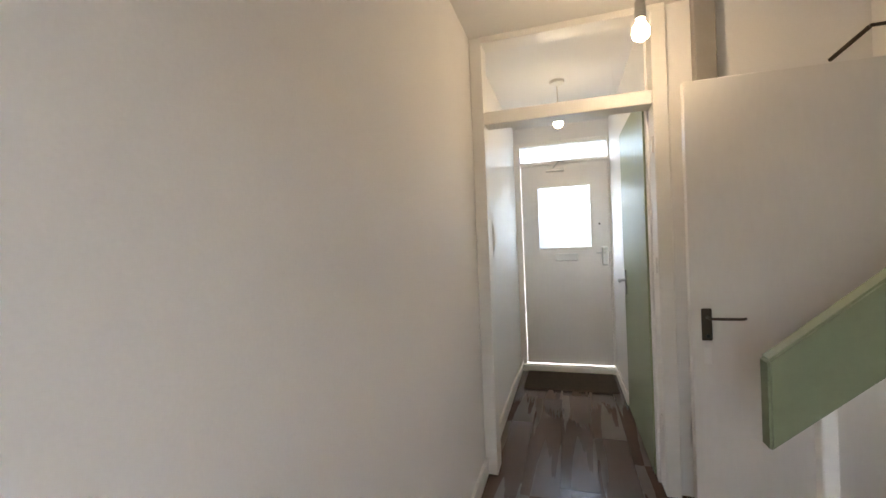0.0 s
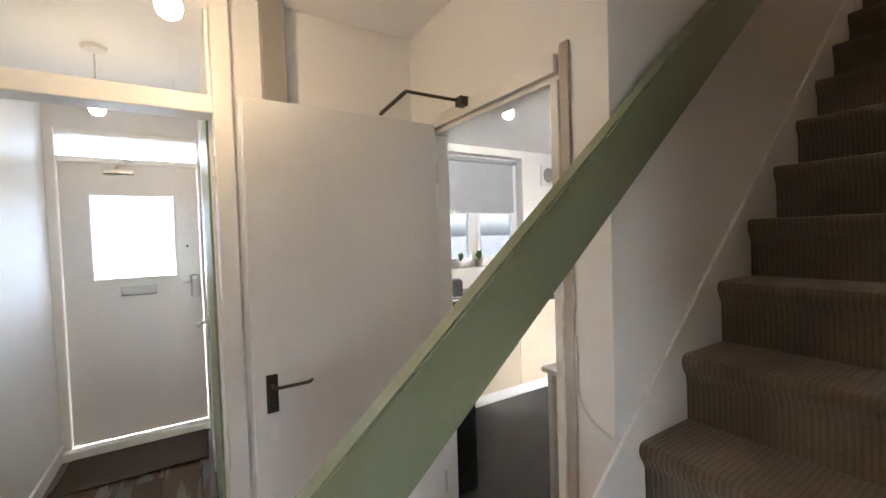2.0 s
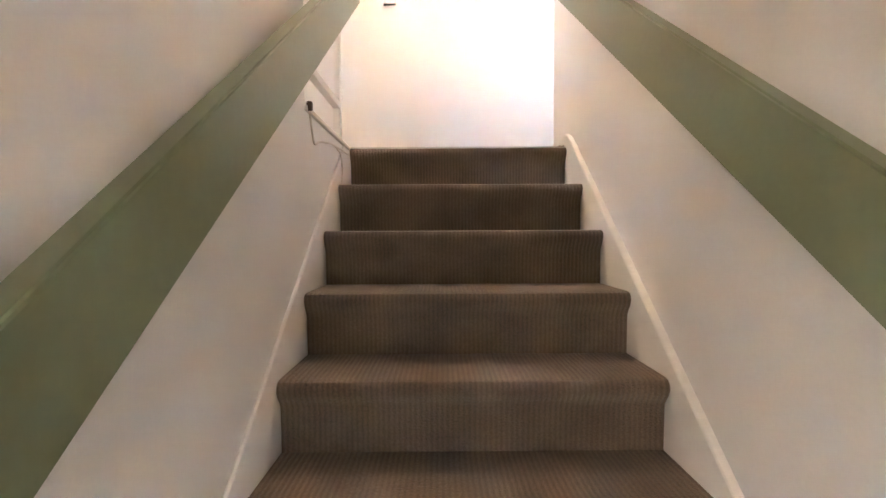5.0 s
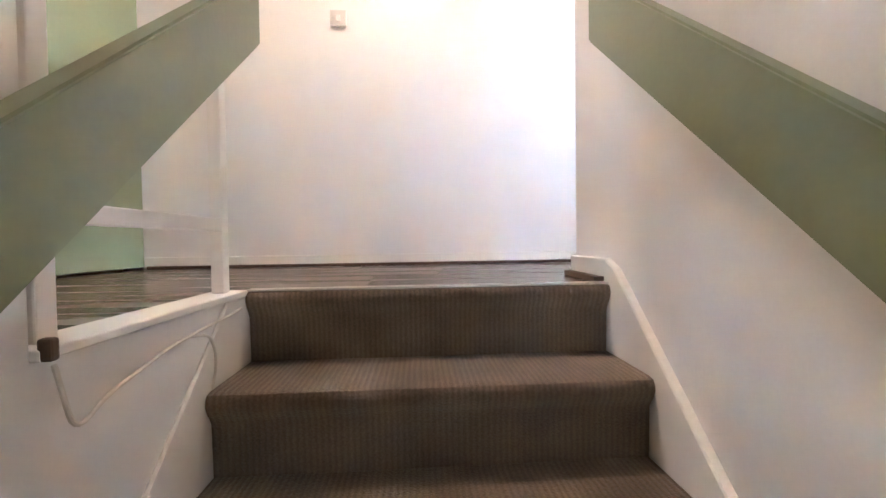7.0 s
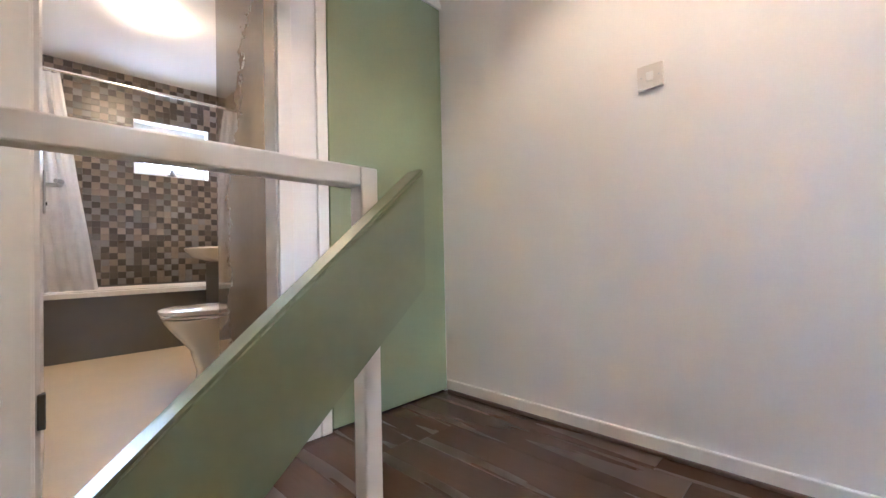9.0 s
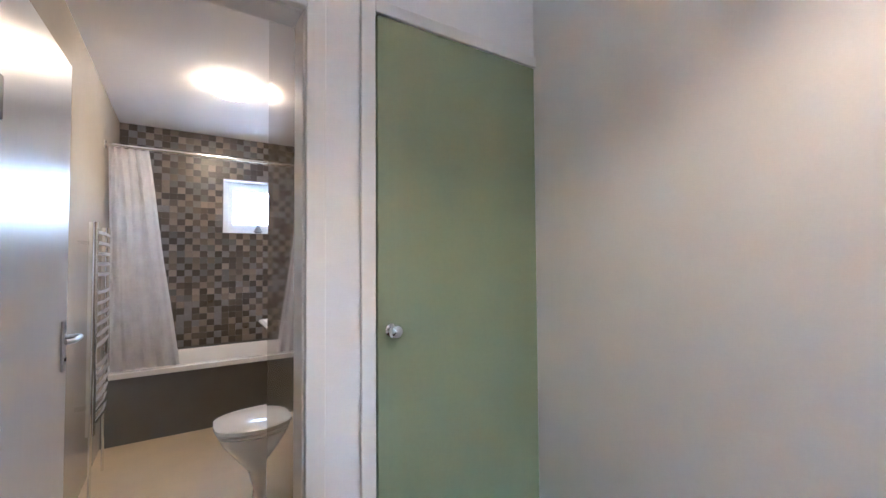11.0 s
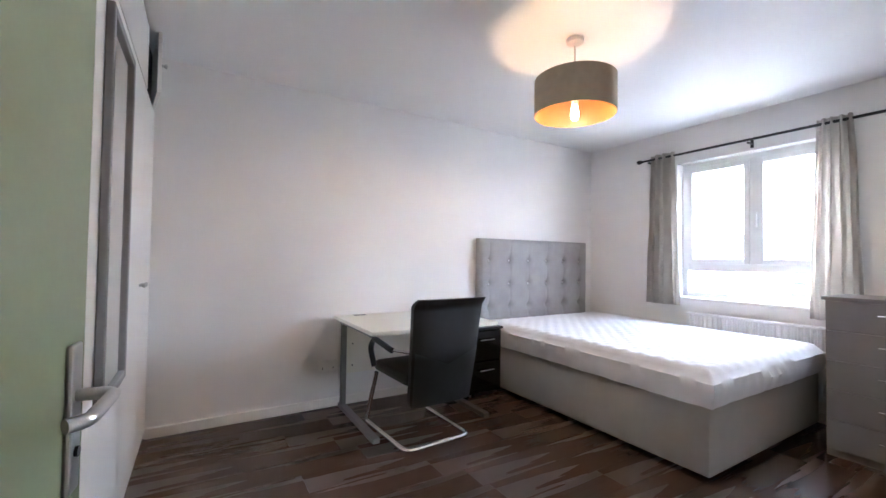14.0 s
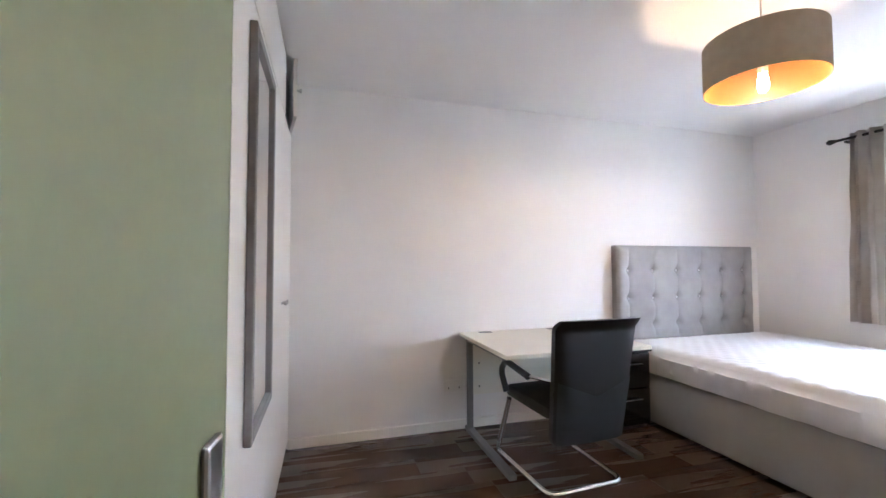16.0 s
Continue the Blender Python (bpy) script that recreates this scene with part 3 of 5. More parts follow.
part("spyhole", lathe(bmesh.new(), [(0.009, 0), (0.009, 0.006), (0, 0.006)], (0.69, -0.026, 1.36), 12, "Y"), DARKMETAL, fd)
dc = part("closer_body", bx(0.235, -0.055, 1.865, 0.40, -0.02, 1.895, bevel=0.004), STEEL, fd, "silver door closer")
bm = bmesh.new()
tube(bm, [(0.30, -0.045, 1.90), (0.36, -0.12, 1.945), (0.40, -0.03, 1.95)], 0.008)
part("closer_arm", bm, STEEL, dc, smooth=True)

# green door to a store off the lobby
ld = thing("door_lobby_store", "closed glossy sage green door off the lobby", "door", (-2.915, 1.2, G))
ld["kind"] = "structure"
part("leaf", bx(-0.014, 0.004, 0.01, 0.026, 0.876, 1.955, bevel=0.003), mat("green_gloss_paint", (0.245, 0.285, 0.17), 0.42, spread=0.04, scale=3, bump=0.0), ld)
pl = part("backplate", bx(-0.022, 0.78, 0.83, -0.014, 0.82, 1.0, bevel=0.003), STEEL, ld)
bm = bmesh.new()
tube(bm, arc([(-0.015, 0.80, 0.93), (-0.065, 0.80, 0.93), (-0.067, 0.69, 0.93)], 0.02), 0.009)
part("lever", bm, STEEL, pl, smooth=True)

# intercom handset on the hall wall
ic = thing("intercom_handset", "white wall intercom with a curved telephone handset", "intercom", (HW, 1.26, -1.35))
part("base", bx(0, -0.04, -0.10, 0.02, 0.04, 0.12, bevel=0.006), PLASTIC, ic)
bm = bmesh.new()
tube(bm, arc([(0.03, -0.01, 0.11), (0.046, -0.01, 0.05), (0.046, -0.01, -0.05), (0.03, -0.01, -0.11)], 0.05), 0.016, 12)
part("handset", bm, PLASTIC, ic, smooth=True)
part("mouthpiece", bx(0.0, -0.03, -0.16, 0.04, 0.012, -0.105, bevel=0.008), PLASTIC, ic)

tagged(part("door_mat", bx(-3.70, 2.33, G + 0.001, -2.96, 2.78, G + 0.016, bevel=0.005), DOORMAT), "dark brown coir doormat before the front door", "doormat")


def hanging_bulb(name, at, top, label, glow=None):
    x, y, z = at
    p = thing(name, label, "pendant light", (x, y, 0))
    part("ceiling_rose", lathe(bmesh.new(), [(0.05, top - 0.001), (0.048, top - 0.02), (0.012, top - 0.035), (0, top - 0.035)]), PLASTIC, p, smooth=True)
    bm = bmesh.new()
    tube(bm, [(0, 0, top - 0.03), (0, 0, z + 0.115)], 0.0035, 8)
    part("flex", bm, CABLE, p)
    part("lampholder", lathe(bmesh.new(), [(0.008, z + 0.12), (0.018, z + 0.11), (0.021, z + 0.055), (0.019, z + 0.045)], seg=16), STEEL, p, smooth=True)
    b = part("bulb", lathe(bmesh.new(), [(0.012, z + 0.05), (0.016, z + 0.035), (0.029, z + 0.012), (0.032, z - 0.005), (0.027, z - 0.024), (0.012, z - 0.035), (0, z - 0.037)], seg=20), glow or BULB, p, "lit frosted bulb", smooth=True)
    return p


hanging_bulb("pendant_bulb", (-3.02, 0.63, -0.60), GC, "bare lit bulb hanging on a flex in the hall")
hanging_bulb("pendant_bulb", (-3.34, 1.8, -0.58), GC, "bare lit bulb hanging on a flex in the lobby", LOBBYBULB)
hanging_bulb("pendant_bulb", (-1.49, 1.05, -0.56), GC, "bare lit bulb hanging in the kitchen", KITCHENBULB)


# ---- landing doors ----
gd = thing("door_cupboard", "closed flush sage green cupboard door with a steel knob", "door", (0.415, NW, 0))
gd["kind"] = "structure"
part("leaf", bx(0.006, -0.012, 0.012, 0.683, 0.026, 2.046, bevel=0.003), GREEN, gd)
part("knob", lathe(bmesh.new(), [(0.02, 0), (0.02, 0.004), (0.009, 0.008), (0.009, 0.02), (0.02, 0.028), (0.023, 0.036), (0.018, 0.044), (0, 0.047)], (0, 0, 0), 20), CHROME, gd, "round steel knob", smooth=True).matrix_basis = pose(0.05, -0.012, 1.065, 90, 0, 0)
setting("trim_cupboard_frame", boxes((0.368, NW - 0.016, 0, 0.415, NW, 2.095), (0.415, NW - 0.014, 2.052, EW, NW, 2.095), bevel=0.004), TRIM, "white gloss cupboard door frame")
setting("trim_bathroom_doorway", boxes((0.206, NW - 0.018, 0, 0.262, NW, 2.05), (-0.51, NW - 0.018, 0, -0.45, NW, 2.05), (-0.45, NW - 0.02, 1.992, 0.206, NW, 2.05),
        (0.20, NW, 0, 0.218, NW + 0.1, 2.003), (-0.463, NW, 0, -0.445, NW + 0.1, 2.003), (-0.445, NW, 1.985, 0.20, NW + 0.1, 2.003), bevel=0.004), TRIM, "white gloss bathroom door frame and architrave")
bd = leaf("door_bathroom", 0.625, 1.975, DOORW, "open flush white bathroom door", (-0.452, NW + 0.115, 0), 88.5)
lever(bd, (0.57, -0.02, 1.0), 1, -1)
for hz in (0.25, 1.6):
    part("hinge", bx(-0.012, -0.03, hz, 0.02, -0.012, hz + 0.1, bevel=0.003), DARKMETAL, bd, "dark steel hinge")
setting("trim_bedroom_doorway", boxes((-0.69, 0.886, 0, -0.56, 0.904, 1.965), (-0.69, 0.17, 0, -0.56, 0.188, 1.965), (-0.69, 0.188, 1.947, -0.56, 0.886, 1.965), (-0.62, 0.873, 0, -0.58, 0.886, 1.947), (-0.62, 0.188, 0, -0.58, 0.2, 1.947),
        (-0.56, 0.896, 0, -0.543, 0.956, 2.02), (-0.56, 0.11, 0, -0.543, 0.178, 2.02), (-0.56, 0.178, 1.955, -0.542, 0.896, 2.02), bevel=0.004), TRIM, "cream gloss bedroom door frame and architrave")
sp = thing("strike_plate", "steel latch strike plate in the door frame", "strike plate", (-0.665, 0.886, 0.995))
part("plate", boxes((-0.013, -0.003, -0.036, 0.013, 0, -0.015), (-0.013, -0.003, 0.015, 0.013, 0, 0.036), (-0.013, -0.003, -0.015, -0.007, 0, 0.015), (0.007, -0.003, -0.015, 0.013, 0, 0.015)), STEEL, sp)
part("slot", bx(-0.007, -0.0015, -0.015, 0.007, -0.0005, 0.015), BLACK, sp)
brd = leaf("door_bedroom", 0.725, 1.95, GREEN, "open flush sage green bedroom door with a lever handle", (-0.697, 0.17, 0), 174.3)
lever(brd, (0.675, -0.02, 0.965), 1, -1, 0.2)
part("edge_strip", bx(0.7255, -0.0195, 0.01, 0.729, 0.0195, 1.948), TRIM, brd, "white painted door edge")

# light switch and floor strip on the landing
sw = thing("light_switch", "white single light switch on the landing wall", "light switch", (EW, -0.07, 1.345))
part("plate", bx(-0.014, -0.043, -0.043, 0, 0.043, 0.043, bevel=0.003), SHADEDPLASTIC, sw)
part("rocker", bx(-0.018, -0.012, -0.016, -0.014, 0.012, 0.016, bevel=0.002), PLASTIC, sw)
for sy in (-0.032, 0.026):
    part("screw", bx(-0.0145, sy, -0.003, -0.0138, sy + 0.006, 0.003), STEEL, sw)
bm = bmesh.new()
prism(bm, [(0.035, -1.040), (0.30, -1.043), (0.31, -1.020), (0.04, -1.012)], "z", 0.001, 0.018)
tagged(part("floor_trim_strip", bm, BROWNTRIM), "short brown wooden trim strip lying on the landing floor", "trim strip")
cb = thing("loose_cable", "loose white cable clipped below the stairwell edge", "cable")
bm = bmesh.new()
tube(bm, arc([(-0.6, -0.012, -0.02), (-0.58, -0.018, -0.12), (-0.52, -0.016, -0.09), (-0.36, -0.014, -0.06), (-0.22, -0.014, -0.05), (-0.10, -0.014, -0.045), (-0.05, -0.012, -0.04)], 0.04), 0.0035, 8)
part("long_run", bm, CABLE, cb, smooth=True)
bm = bmesh.new()
tube(bm, arc([(-0.30, -0.013, -0.055), (-0.22, -0.018, -0.07), (-0.20, -0.02, -0.13), (-0.225, -0.022, -0.19)], 0.03), 0.003, 8)
part("loose_tail", bm, CABLE, cb, smooth=True)
part("junction", bx(-0.618, -0.024, -0.012, -0.603, -0.006, 0.018, bevel=0.004), BROWNTRIM, cb, "brown broken trunking end")


# ---- bedroom ----
def drum_pendant(name, x, y, z0, z1, r, label, glow, rise=0.0, squat=1.0):
    p = thing(name, label, "pendant light", (x, y, 0))
    part("ceiling_rose", lathe(bmesh.new(), [(0.05, UC - 0.001), (0.048, UC - 0.022), (0.014, UC - 0.04), (0, UC - 0.04)]), PLASTIC, p, smooth=True)
    bm = bmesh.new()
    zb = z0 + rise
    tube(bm, [(0, 0, UC - 0.035), (0, 0, zb + 0.17)], 0.004, 8)
    part("flex", bm, CABLE, p)
    sh = part("shade", lathe(bmesh.new(), [(r, z0), (r, z1), (r - 0.003, z1), (r - 0.003, z0), (r, z0)], seg=56, cap=False), SHADE, p, smooth=True)
    part("lining", lathe(bmesh.new(), [(r - 0.004, z0 + 0.002), (r - 0.004, z1 - 0.002)], seg=56, cap=False), SHADEIN, sh, "golden shade lining", smooth=True)
    bm = bmesh.new()
    for k in range(3):
        a = k * 2 * math.pi / 3
        tube(bm, [(0.02 * math.cos(a), 0.02 * math.sin(a), zb + 0.16), ((r - 0.005) * math.cos(a), (r - 0.005) * math.sin(a), z1 - 0.015)], 0.0025, 6)
    part("spider", bm, STEEL, sh)
    part("lampholder", lathe(bmesh.new(), [(0.01, zb + 0.18), (0.02, zb + 0.17), (0.02, zb + 0.12), (0.017, zb + 0.11)], seg=16), PLASTIC, p, smooth=True)
    b = part("bulb", lathe(bmesh.new(), [(q * squat, zb + 0.11 + (h - 0.11) * squat) for q, h in ((0.014, 0.12), (0.026, 0.085), (0.031, 0.05), (0.029, 0.01), (0.018, -0.008), (0, -0.012))], seg=20), glow, p, "lit amber bulb", smooth=True)
    return p


drum_pendant("drum_pendant", -2.262, 2.267, 2.04, 2.25, 0.232, "taupe drum pendant shade with a lit bulb over the bedroom", DRUMBULB, -0.055, 0.7)
drum_pendant("drum_pendant", 0.42, -0.4, 2.232, 2.40, 0.2, "taupe drum pendant shade lighting the landing", LANDINGBULB, 0.049, 0.55)


def bed():
    b = thing("divan_bed", "grey divan bed with a bare white quilted mattress", "bed", (0, 0, 0))
    x0, x1, y0, y1 = -3.78, -1.76, 2.745, 4.29
    part("divan_base", bx(x0, y0, 0.035, x1, y1, 0.405, bevel=0.018), DIVAN, b, "light grey fabric divan base", smooth=True)
    for fx, fy in ((x1 - 0.07, y0 + 0.07), (x1 - 0.07, y1 - 0.1), (x1 - 0.07, (y0 + y1) / 2 - 0.02), (x1 - 0.07, (y0 + y1) / 2 + 0.06), (x0 + 0.2, y0 + 0.07), (x0 + 0.2, y1 - 0.07), (-2.75, y0 + 0.05)):
        part("castor", lathe(bmesh.new(), [(0.016, 0.0), (0.02, 0.008), (0.02, 0.028), (0.012, 0.036)], (fx, fy, 0), 14), CHROME, b, "small chrome castor", smooth=True)
    # mattress: rounded slab with quilt stitching on the top
    bm = bmesh.new()
    nx, ny = 120, 90
    ax, bx_, ay, by = x0 + 0.01, x1 + 0.015, y0 - 0.012, y1 + 0.01
    grid = {}
    def edge(u, lo, hi, r):
        return max(0.0, r - (u - lo), r - (hi - u))
    for i in range(nx + 1):
        for j in range(ny + 1):
            x, y = ax + (bx_ - ax) * i / nx, ay + (by - ay) * j / ny
            e = max(edge(x, ax, bx_, 0.07), edge(y, ay, by, 0.07)) / 0.07
            q = abs(math.sin((x + y) * math.pi / 0.115)) * abs(math.sin((x - y) * math.pi / 0.115))
            z = 0.605 - 0.05 * e * e + 0.012 * (q ** 0.5) * (1 - e) + 0.006 * noise.noise((x * 3, y * 3, 0))
            grid[i, j] = bm.verts.new((x, y, z))
    for i in range(nx):
        for j in range(ny):
            bm.faces.new((grid[i, j], grid[i + 1, j], grid[i + 1, j + 1], grid[i, j + 1]))
    ring = [grid[i, 0] for i in range(nx + 1)] + [grid[nx, j] for j in range(1, ny + 1)] + [grid[i, ny] for i in range(nx - 1, -1, -1)] + [grid[0, j] for j in range(ny - 1, 0, -1)]
    rows = [ring]
    for lv, (z, out) in enumerate(((0.545, 0.012), (0.50, 0.016), (0.455, 0.014), (0.412, 0.004))):
        row = []
        for v in ring:
            c = v.co
            ox = 1 if abs(c.x - bx_) < 1e-4 else (-1 if abs(c.x - ax) < 1e-4 else 0)
            oy = 1 if abs(c.y - by) < 1e-4 else (-1 if abs(c.y - ay) < 1e-4 else 0)
            w = 0.012 * noise.noise((c.x * 5 + c.y * 3, z * 26, 1.5)) + 0.009 * noise.noise((c.x * 14, c.y * 14, z * 30))
            row.append(bm.verts.new((c.x + ox * (out + w), c.y + oy * (out + w), z + 0.006 * noise.noise((c.x * 2, c.y * 2, 3)))))
        rows.append(row)
    n = len(ring)
    for a, c in zip(rows, rows[1:]):
        for k in range(n):
            bm.faces.new((a[k], c[k], c[(k + 1) % n], a[(k + 1) % n]))
    bm.faces.new(rows[-1])
    part("mattress", bm, SHEET, b, "white quilted mattress in a fitted protector", smooth=True)
    # headboard: tufted panel
    hb = thing("headboard", "grey plush buttoned headboard against the bedroom wall", "headboard")
    bm = bmesh.new()
    hy0, hy1, hz0, hz1 = 2.72, 4.25, 0.06, 1.394
    ny, nz = 104, 84
    btn = [(hy0 + 0.12 + 0.258 * i, z) for i in range(6) for z in (0.72, 0.945, 1.178)]
    g = {}
    for i in range(ny + 1):
        for j in range(nz + 1):
            y, z = hy0 + (hy1 - hy0) * i / ny, hz0 + (hz1 - hz0) * j / nz
            e = max(edge(y, hy0, hy1, 0.045), edge(z, hz0, hz1, 0.045)) / 0.045
            puff = 0.0
            for by_, bz in btn:
                d2 = (y - by_) ** 2 + (z - bz) ** 2
                if d2 < 0.03:
                    puff -= 0.030 * math.exp(-d2 / 0.0009) + 0.010 * math.exp(-d2 / 0.006)
            fold = -0.009 * math.exp(-(min(abs(y - by_) for by_, _ in btn) / 0.010) ** 2) if z > 0.6 else 0
            x = -3.785 - 0.03 * e * e + puff + fold + 0.004 * noise.noise((y * 5, z * 5, 2)) + 0.0025 * noise.noise((y * 16, z * 16, 5))
            g[i, j] = bm.verts.new((x, y, z))
    for i in range(ny):
        for j in range(nz):
            bm.faces.new((g[i, j], g[i + 1, j], g[i + 1, j + 1], g[i, j + 1]))
    rim = [g[i, 0] for i in range(ny + 1)] + [g[ny, j] for j in range(1, nz + 1)] + [g[i, nz] for i in range(ny - 1, -1, -1)] + [g[0, j] for j in range(nz - 1, 0, -1)]
    back = [bm.verts.new((-3.868, v.co.y, v.co.z)) for v in rim]
    for k in range(len(rim)):
        bm.faces.new((rim[k], back[k], back[(k + 1) % len(rim)], rim[(k + 1) % len(rim)]))
    bm.faces.new(back)
    part("panel", bm, FABRIC, hb, smooth=True)
    for by_, bz in btn[0:]:
        if bz > 0.8:
            part("button", lathe(bmesh.new(), [(0.013, 0), (0.012, 0.005), (0.006, 0.009), (0, 0.01)], (-3.818, by_, bz), 12, "X"), CHROME, hb, "small crystal button", smooth=True)
    for sy in (3.0, 4.0):
        part("strut", bx(-3.86, sy, 0.0, -3.83, sy + 0.06, 0.08), GREYMETAL, hb)


bed()


def nightstand():
    n = thing("bedside_cabinet", "black gloss bedside cabinet with two drawers", "bedside cabinet", (0, 0, 0))
    x0, x1, y0, y1 = -3.86, -3.47, 2.365, 2.715
    part("body", bx(x0, y0, 0.035, x1, y1, 0.575, bevel=0.004), GLOSSBLACK, n)
    part("top", bx(x0, y0 - 0.012, 0.576, x1 + 0.025, y1 + 0.012, 0.597, bevel=0.004), GLOSSBLACK, n)
    for z in (0.06, 0.32):
        d = part("drawer", bx(x1, y0 + 0.01, z, x1 + 0.018, y1 - 0.01, z + 0.245, bevel=0.003), GLOSSBLACK, n)
        bm = bmesh.new()
        zz = z + 0.175
        tube(bm, [(x1 + 0.018, y0 + 0.1, zz), (x1 + 0.042, y0 + 0.1, zz), (x1 + 0.042, y1 - 0.1, zz), (x1 + 0.018, y1 - 0.1, zz)], 0.005, 8)
        part("handle", bm, CHROME, d, "slim chrome bar handle", smooth=True)
    for fy in (y0 + 0.03, y1 - 0.03):
        for fx in (x0 + 0.03, x1 - 0.01):
            part("foot", lathe(bmesh.new(), [(0.016, 0), (0.018, 0.006), (0.014, 0.036)], (fx, fy, 0), 12), CHROME, n, "short chrome foot", smooth=True)


nightstand()


def desk():
    d = thing("desk", "cream laminate desk on grey cantilever metal legs", "desk", (0, 0, 0))
    x0, x1, y0, y1 = -3.865, -3.03, 1.335, 2.335
    part("desktop", bx(x0, y0, 0.695, x1, y1, 0.721, bevel=0.003), DESKTOP, d)
    for gy in (y0 + 0.14, y1 - 0.28):
        part("cable_port", bx(x0 + 0.035, gy, 0.7212, x0 + 0.085, gy + 0.1, 0.724, bevel=0.001), GREYMETAL, d, "grey cable port cover")
    part("modesty_panel", bx(x0 + 0.06, y0 + 0.07, 0.27, x0 + 0.078, y1 - 0.07, 0.66), DESKTOP, d)
    for ly in (y0 + 0.04, y1 - 0.08):
        lg = part("leg", bx(x0 + 0.05, ly, 0.03, x0 + 0.09, ly + 0.04, 0.66, bevel=0.004), GREYMETAL, d, "grey metal leg")
        part("foot_bar", bx(x0 + 0.02, ly - 0.005, 0.0, x1 - 0.05, ly + 0.045, 0.035, bevel=0.006), GREYMETAL, lg)
        part("arm_bar", bx(x0 + 0.03, ly, 0.66, x1 - 0.13, ly + 0.04, 0.694, bevel=0.004), GREYMETAL, lg)
    for sz in (0.33, 0.5):
        part("bolt", lathe(bmesh.new(), [(0.006, 0), (0.006, 0.003), (0, 0.003)], (x0 + 0.078, y0 + 0.13, sz), 10, "X"), BLACK, d)


desk()


def office_chair():
    c = thing("cantilever_chair", "black leather cantilever chair with chrome frame at the desk", "chair", (-3.085, 1.725, 0), rz=3)
    # the chair's front looks along -x
    w = 0.25
    bm = bmesh.new()
    path = []
    for s in (-1, 1):
        side = [(-0.20, s * w, 0.40), (-0.33, s * w, 0.10), (-0.36, s * w, 0.017), (0.215, s * (w - 0.01), 0.017)]
        path.append(side)
    poly = path[0] + path[1][::-1]
    tube(bm, arc(poly, 0.07, 6), 0.016, 12)
    part("frame", bm, CHROME, c, "bent chrome tube frame", smooth=True)
    for y in (-0.13, 0.16):
        part("glide", bx(0.19, y - 0.015, 0.0, 0.225, y + 0.015, 0.02, bevel=0.003), BLACK, c)
    # seat
    bm = bmesh.new()
    box(bm, -0.27, -0.245, 0.40, 0.21, 0.245, 0.475, bevel=0.03)
    part("seat", bm, LEATHER, c, smooth=True)
    # back shell: curved pad
    bm = bmesh.new()
    nz, ny = 26, 14
    prof = []
    for side in (0, 1):
        rows = []
        for i in range(nz + 1):
            u = i / nz
            z = 0.27 + 0.675 * u
            x = 0.20 + 0.045 * math.sin(u * math.pi) * 0.6 + 0.10 * u * u + (0.05 if u > 0.94 else 0.0) * (u - 0.94) / 0.06
            half = 0.238 - 0.012 * (1 - u) + 0.022 * u
            e = max(0.0, 0.03 - (z - 0.27), 0.02 - (0.945 - z)) / 0.03
            row = []
            for j in range(ny + 1):
                v = -1 + 2 * j / ny
                y = v * (half - 0.02 * e)
                bulge = 0.03 * (1 - v * v)
                seam = 0.010 if (side and abs(z - (0.545 - 0.05 * (1 - abs(v)))) < 0.014) else 0.0
                x2 = x + (0.042 * (1 - abs(v) ** 6 * 0.5) * (1 - 0.6 * e) - seam if side else -0.012) + 0.3 * bulge
                row.append(bm.verts.new((x2, y, z)))
            rows.append(row)
        prof.append(rows)
    for side, rows in enumerate(prof):
        for i in range(nz):
            for j in range(ny):
                bm.faces.new((rows[i][j], rows[i][j + 1], rows[i + 1][j + 1], rows[i + 1][j]))
    a, b2 = prof
    for i in range(nz):
        for j in (0, ny):
            bm.faces.new((a[i][j], a[i + 1][j], b2[i + 1][j], b2[i][j]))
    for j in range(ny):
        for i in (0, nz):
            bm.faces.new((a[i][j], a[i][j + 1], b2[i][j + 1], b2[i][j]))
    part("backrest", bm, LEATHER, c, smooth=True)
    bm = bmesh.new()
    low = {}
    for i in range(13):
        for j in range(17):
            v = -0.96 + 1.92 * j / 16
            top = 0.534 + 0.093 * abs(v)
            z = 0.282 + (top - 0.282) * i / 12
            u = (z - 0.27) / 0.675
            x = 0.20 + 0.027 * math.sin(u * math.pi) + 0.10 * u * u + 0.042 * (1 - abs(v) ** 6 * 0.5) + 0.009 * (1 - v * v) + 0.011
            low[i, j] = bm.verts.new((x, v * (0.238 - 0.012 * (1 - u) + 0.022 * u), z))
    for i in range(12):
        for j in range(16):
            bm.faces.new((low[i, j], low[i, j + 1], low[i + 1, j + 1], low[i + 1, j]))
    bmesh.ops.solidify(bm, geom=list(bm.faces), thickness=0.006)
    part("back_panel", bm, LEATHER_DULL, c, "dull grey-black lower back panel", smooth=True)
    for s in (-1, 1):
        bm = bmesh.new()
        tube(bm, arc([(-0.21, s * 0.262, 0.44), (-0.27, s * 0.27, 0.56), (-0.20, s * 0.272, 0.635), (0.06, s * 0.268, 0.60)], 0.08, 5), 0.019, 12)
        ar = part("armrest", bm, LEATHER, c, "padded black armrest", smooth=True)
        bm = bmesh.new()
        tube(bm, [(0.04, s * 0.266, 0.60), (0.25, s * 0.225, 0.615)], 0.009, 10)
        part("arm_bracket", bm, CHROME, ar, "chrome bracket", smooth=True)


office_chair()


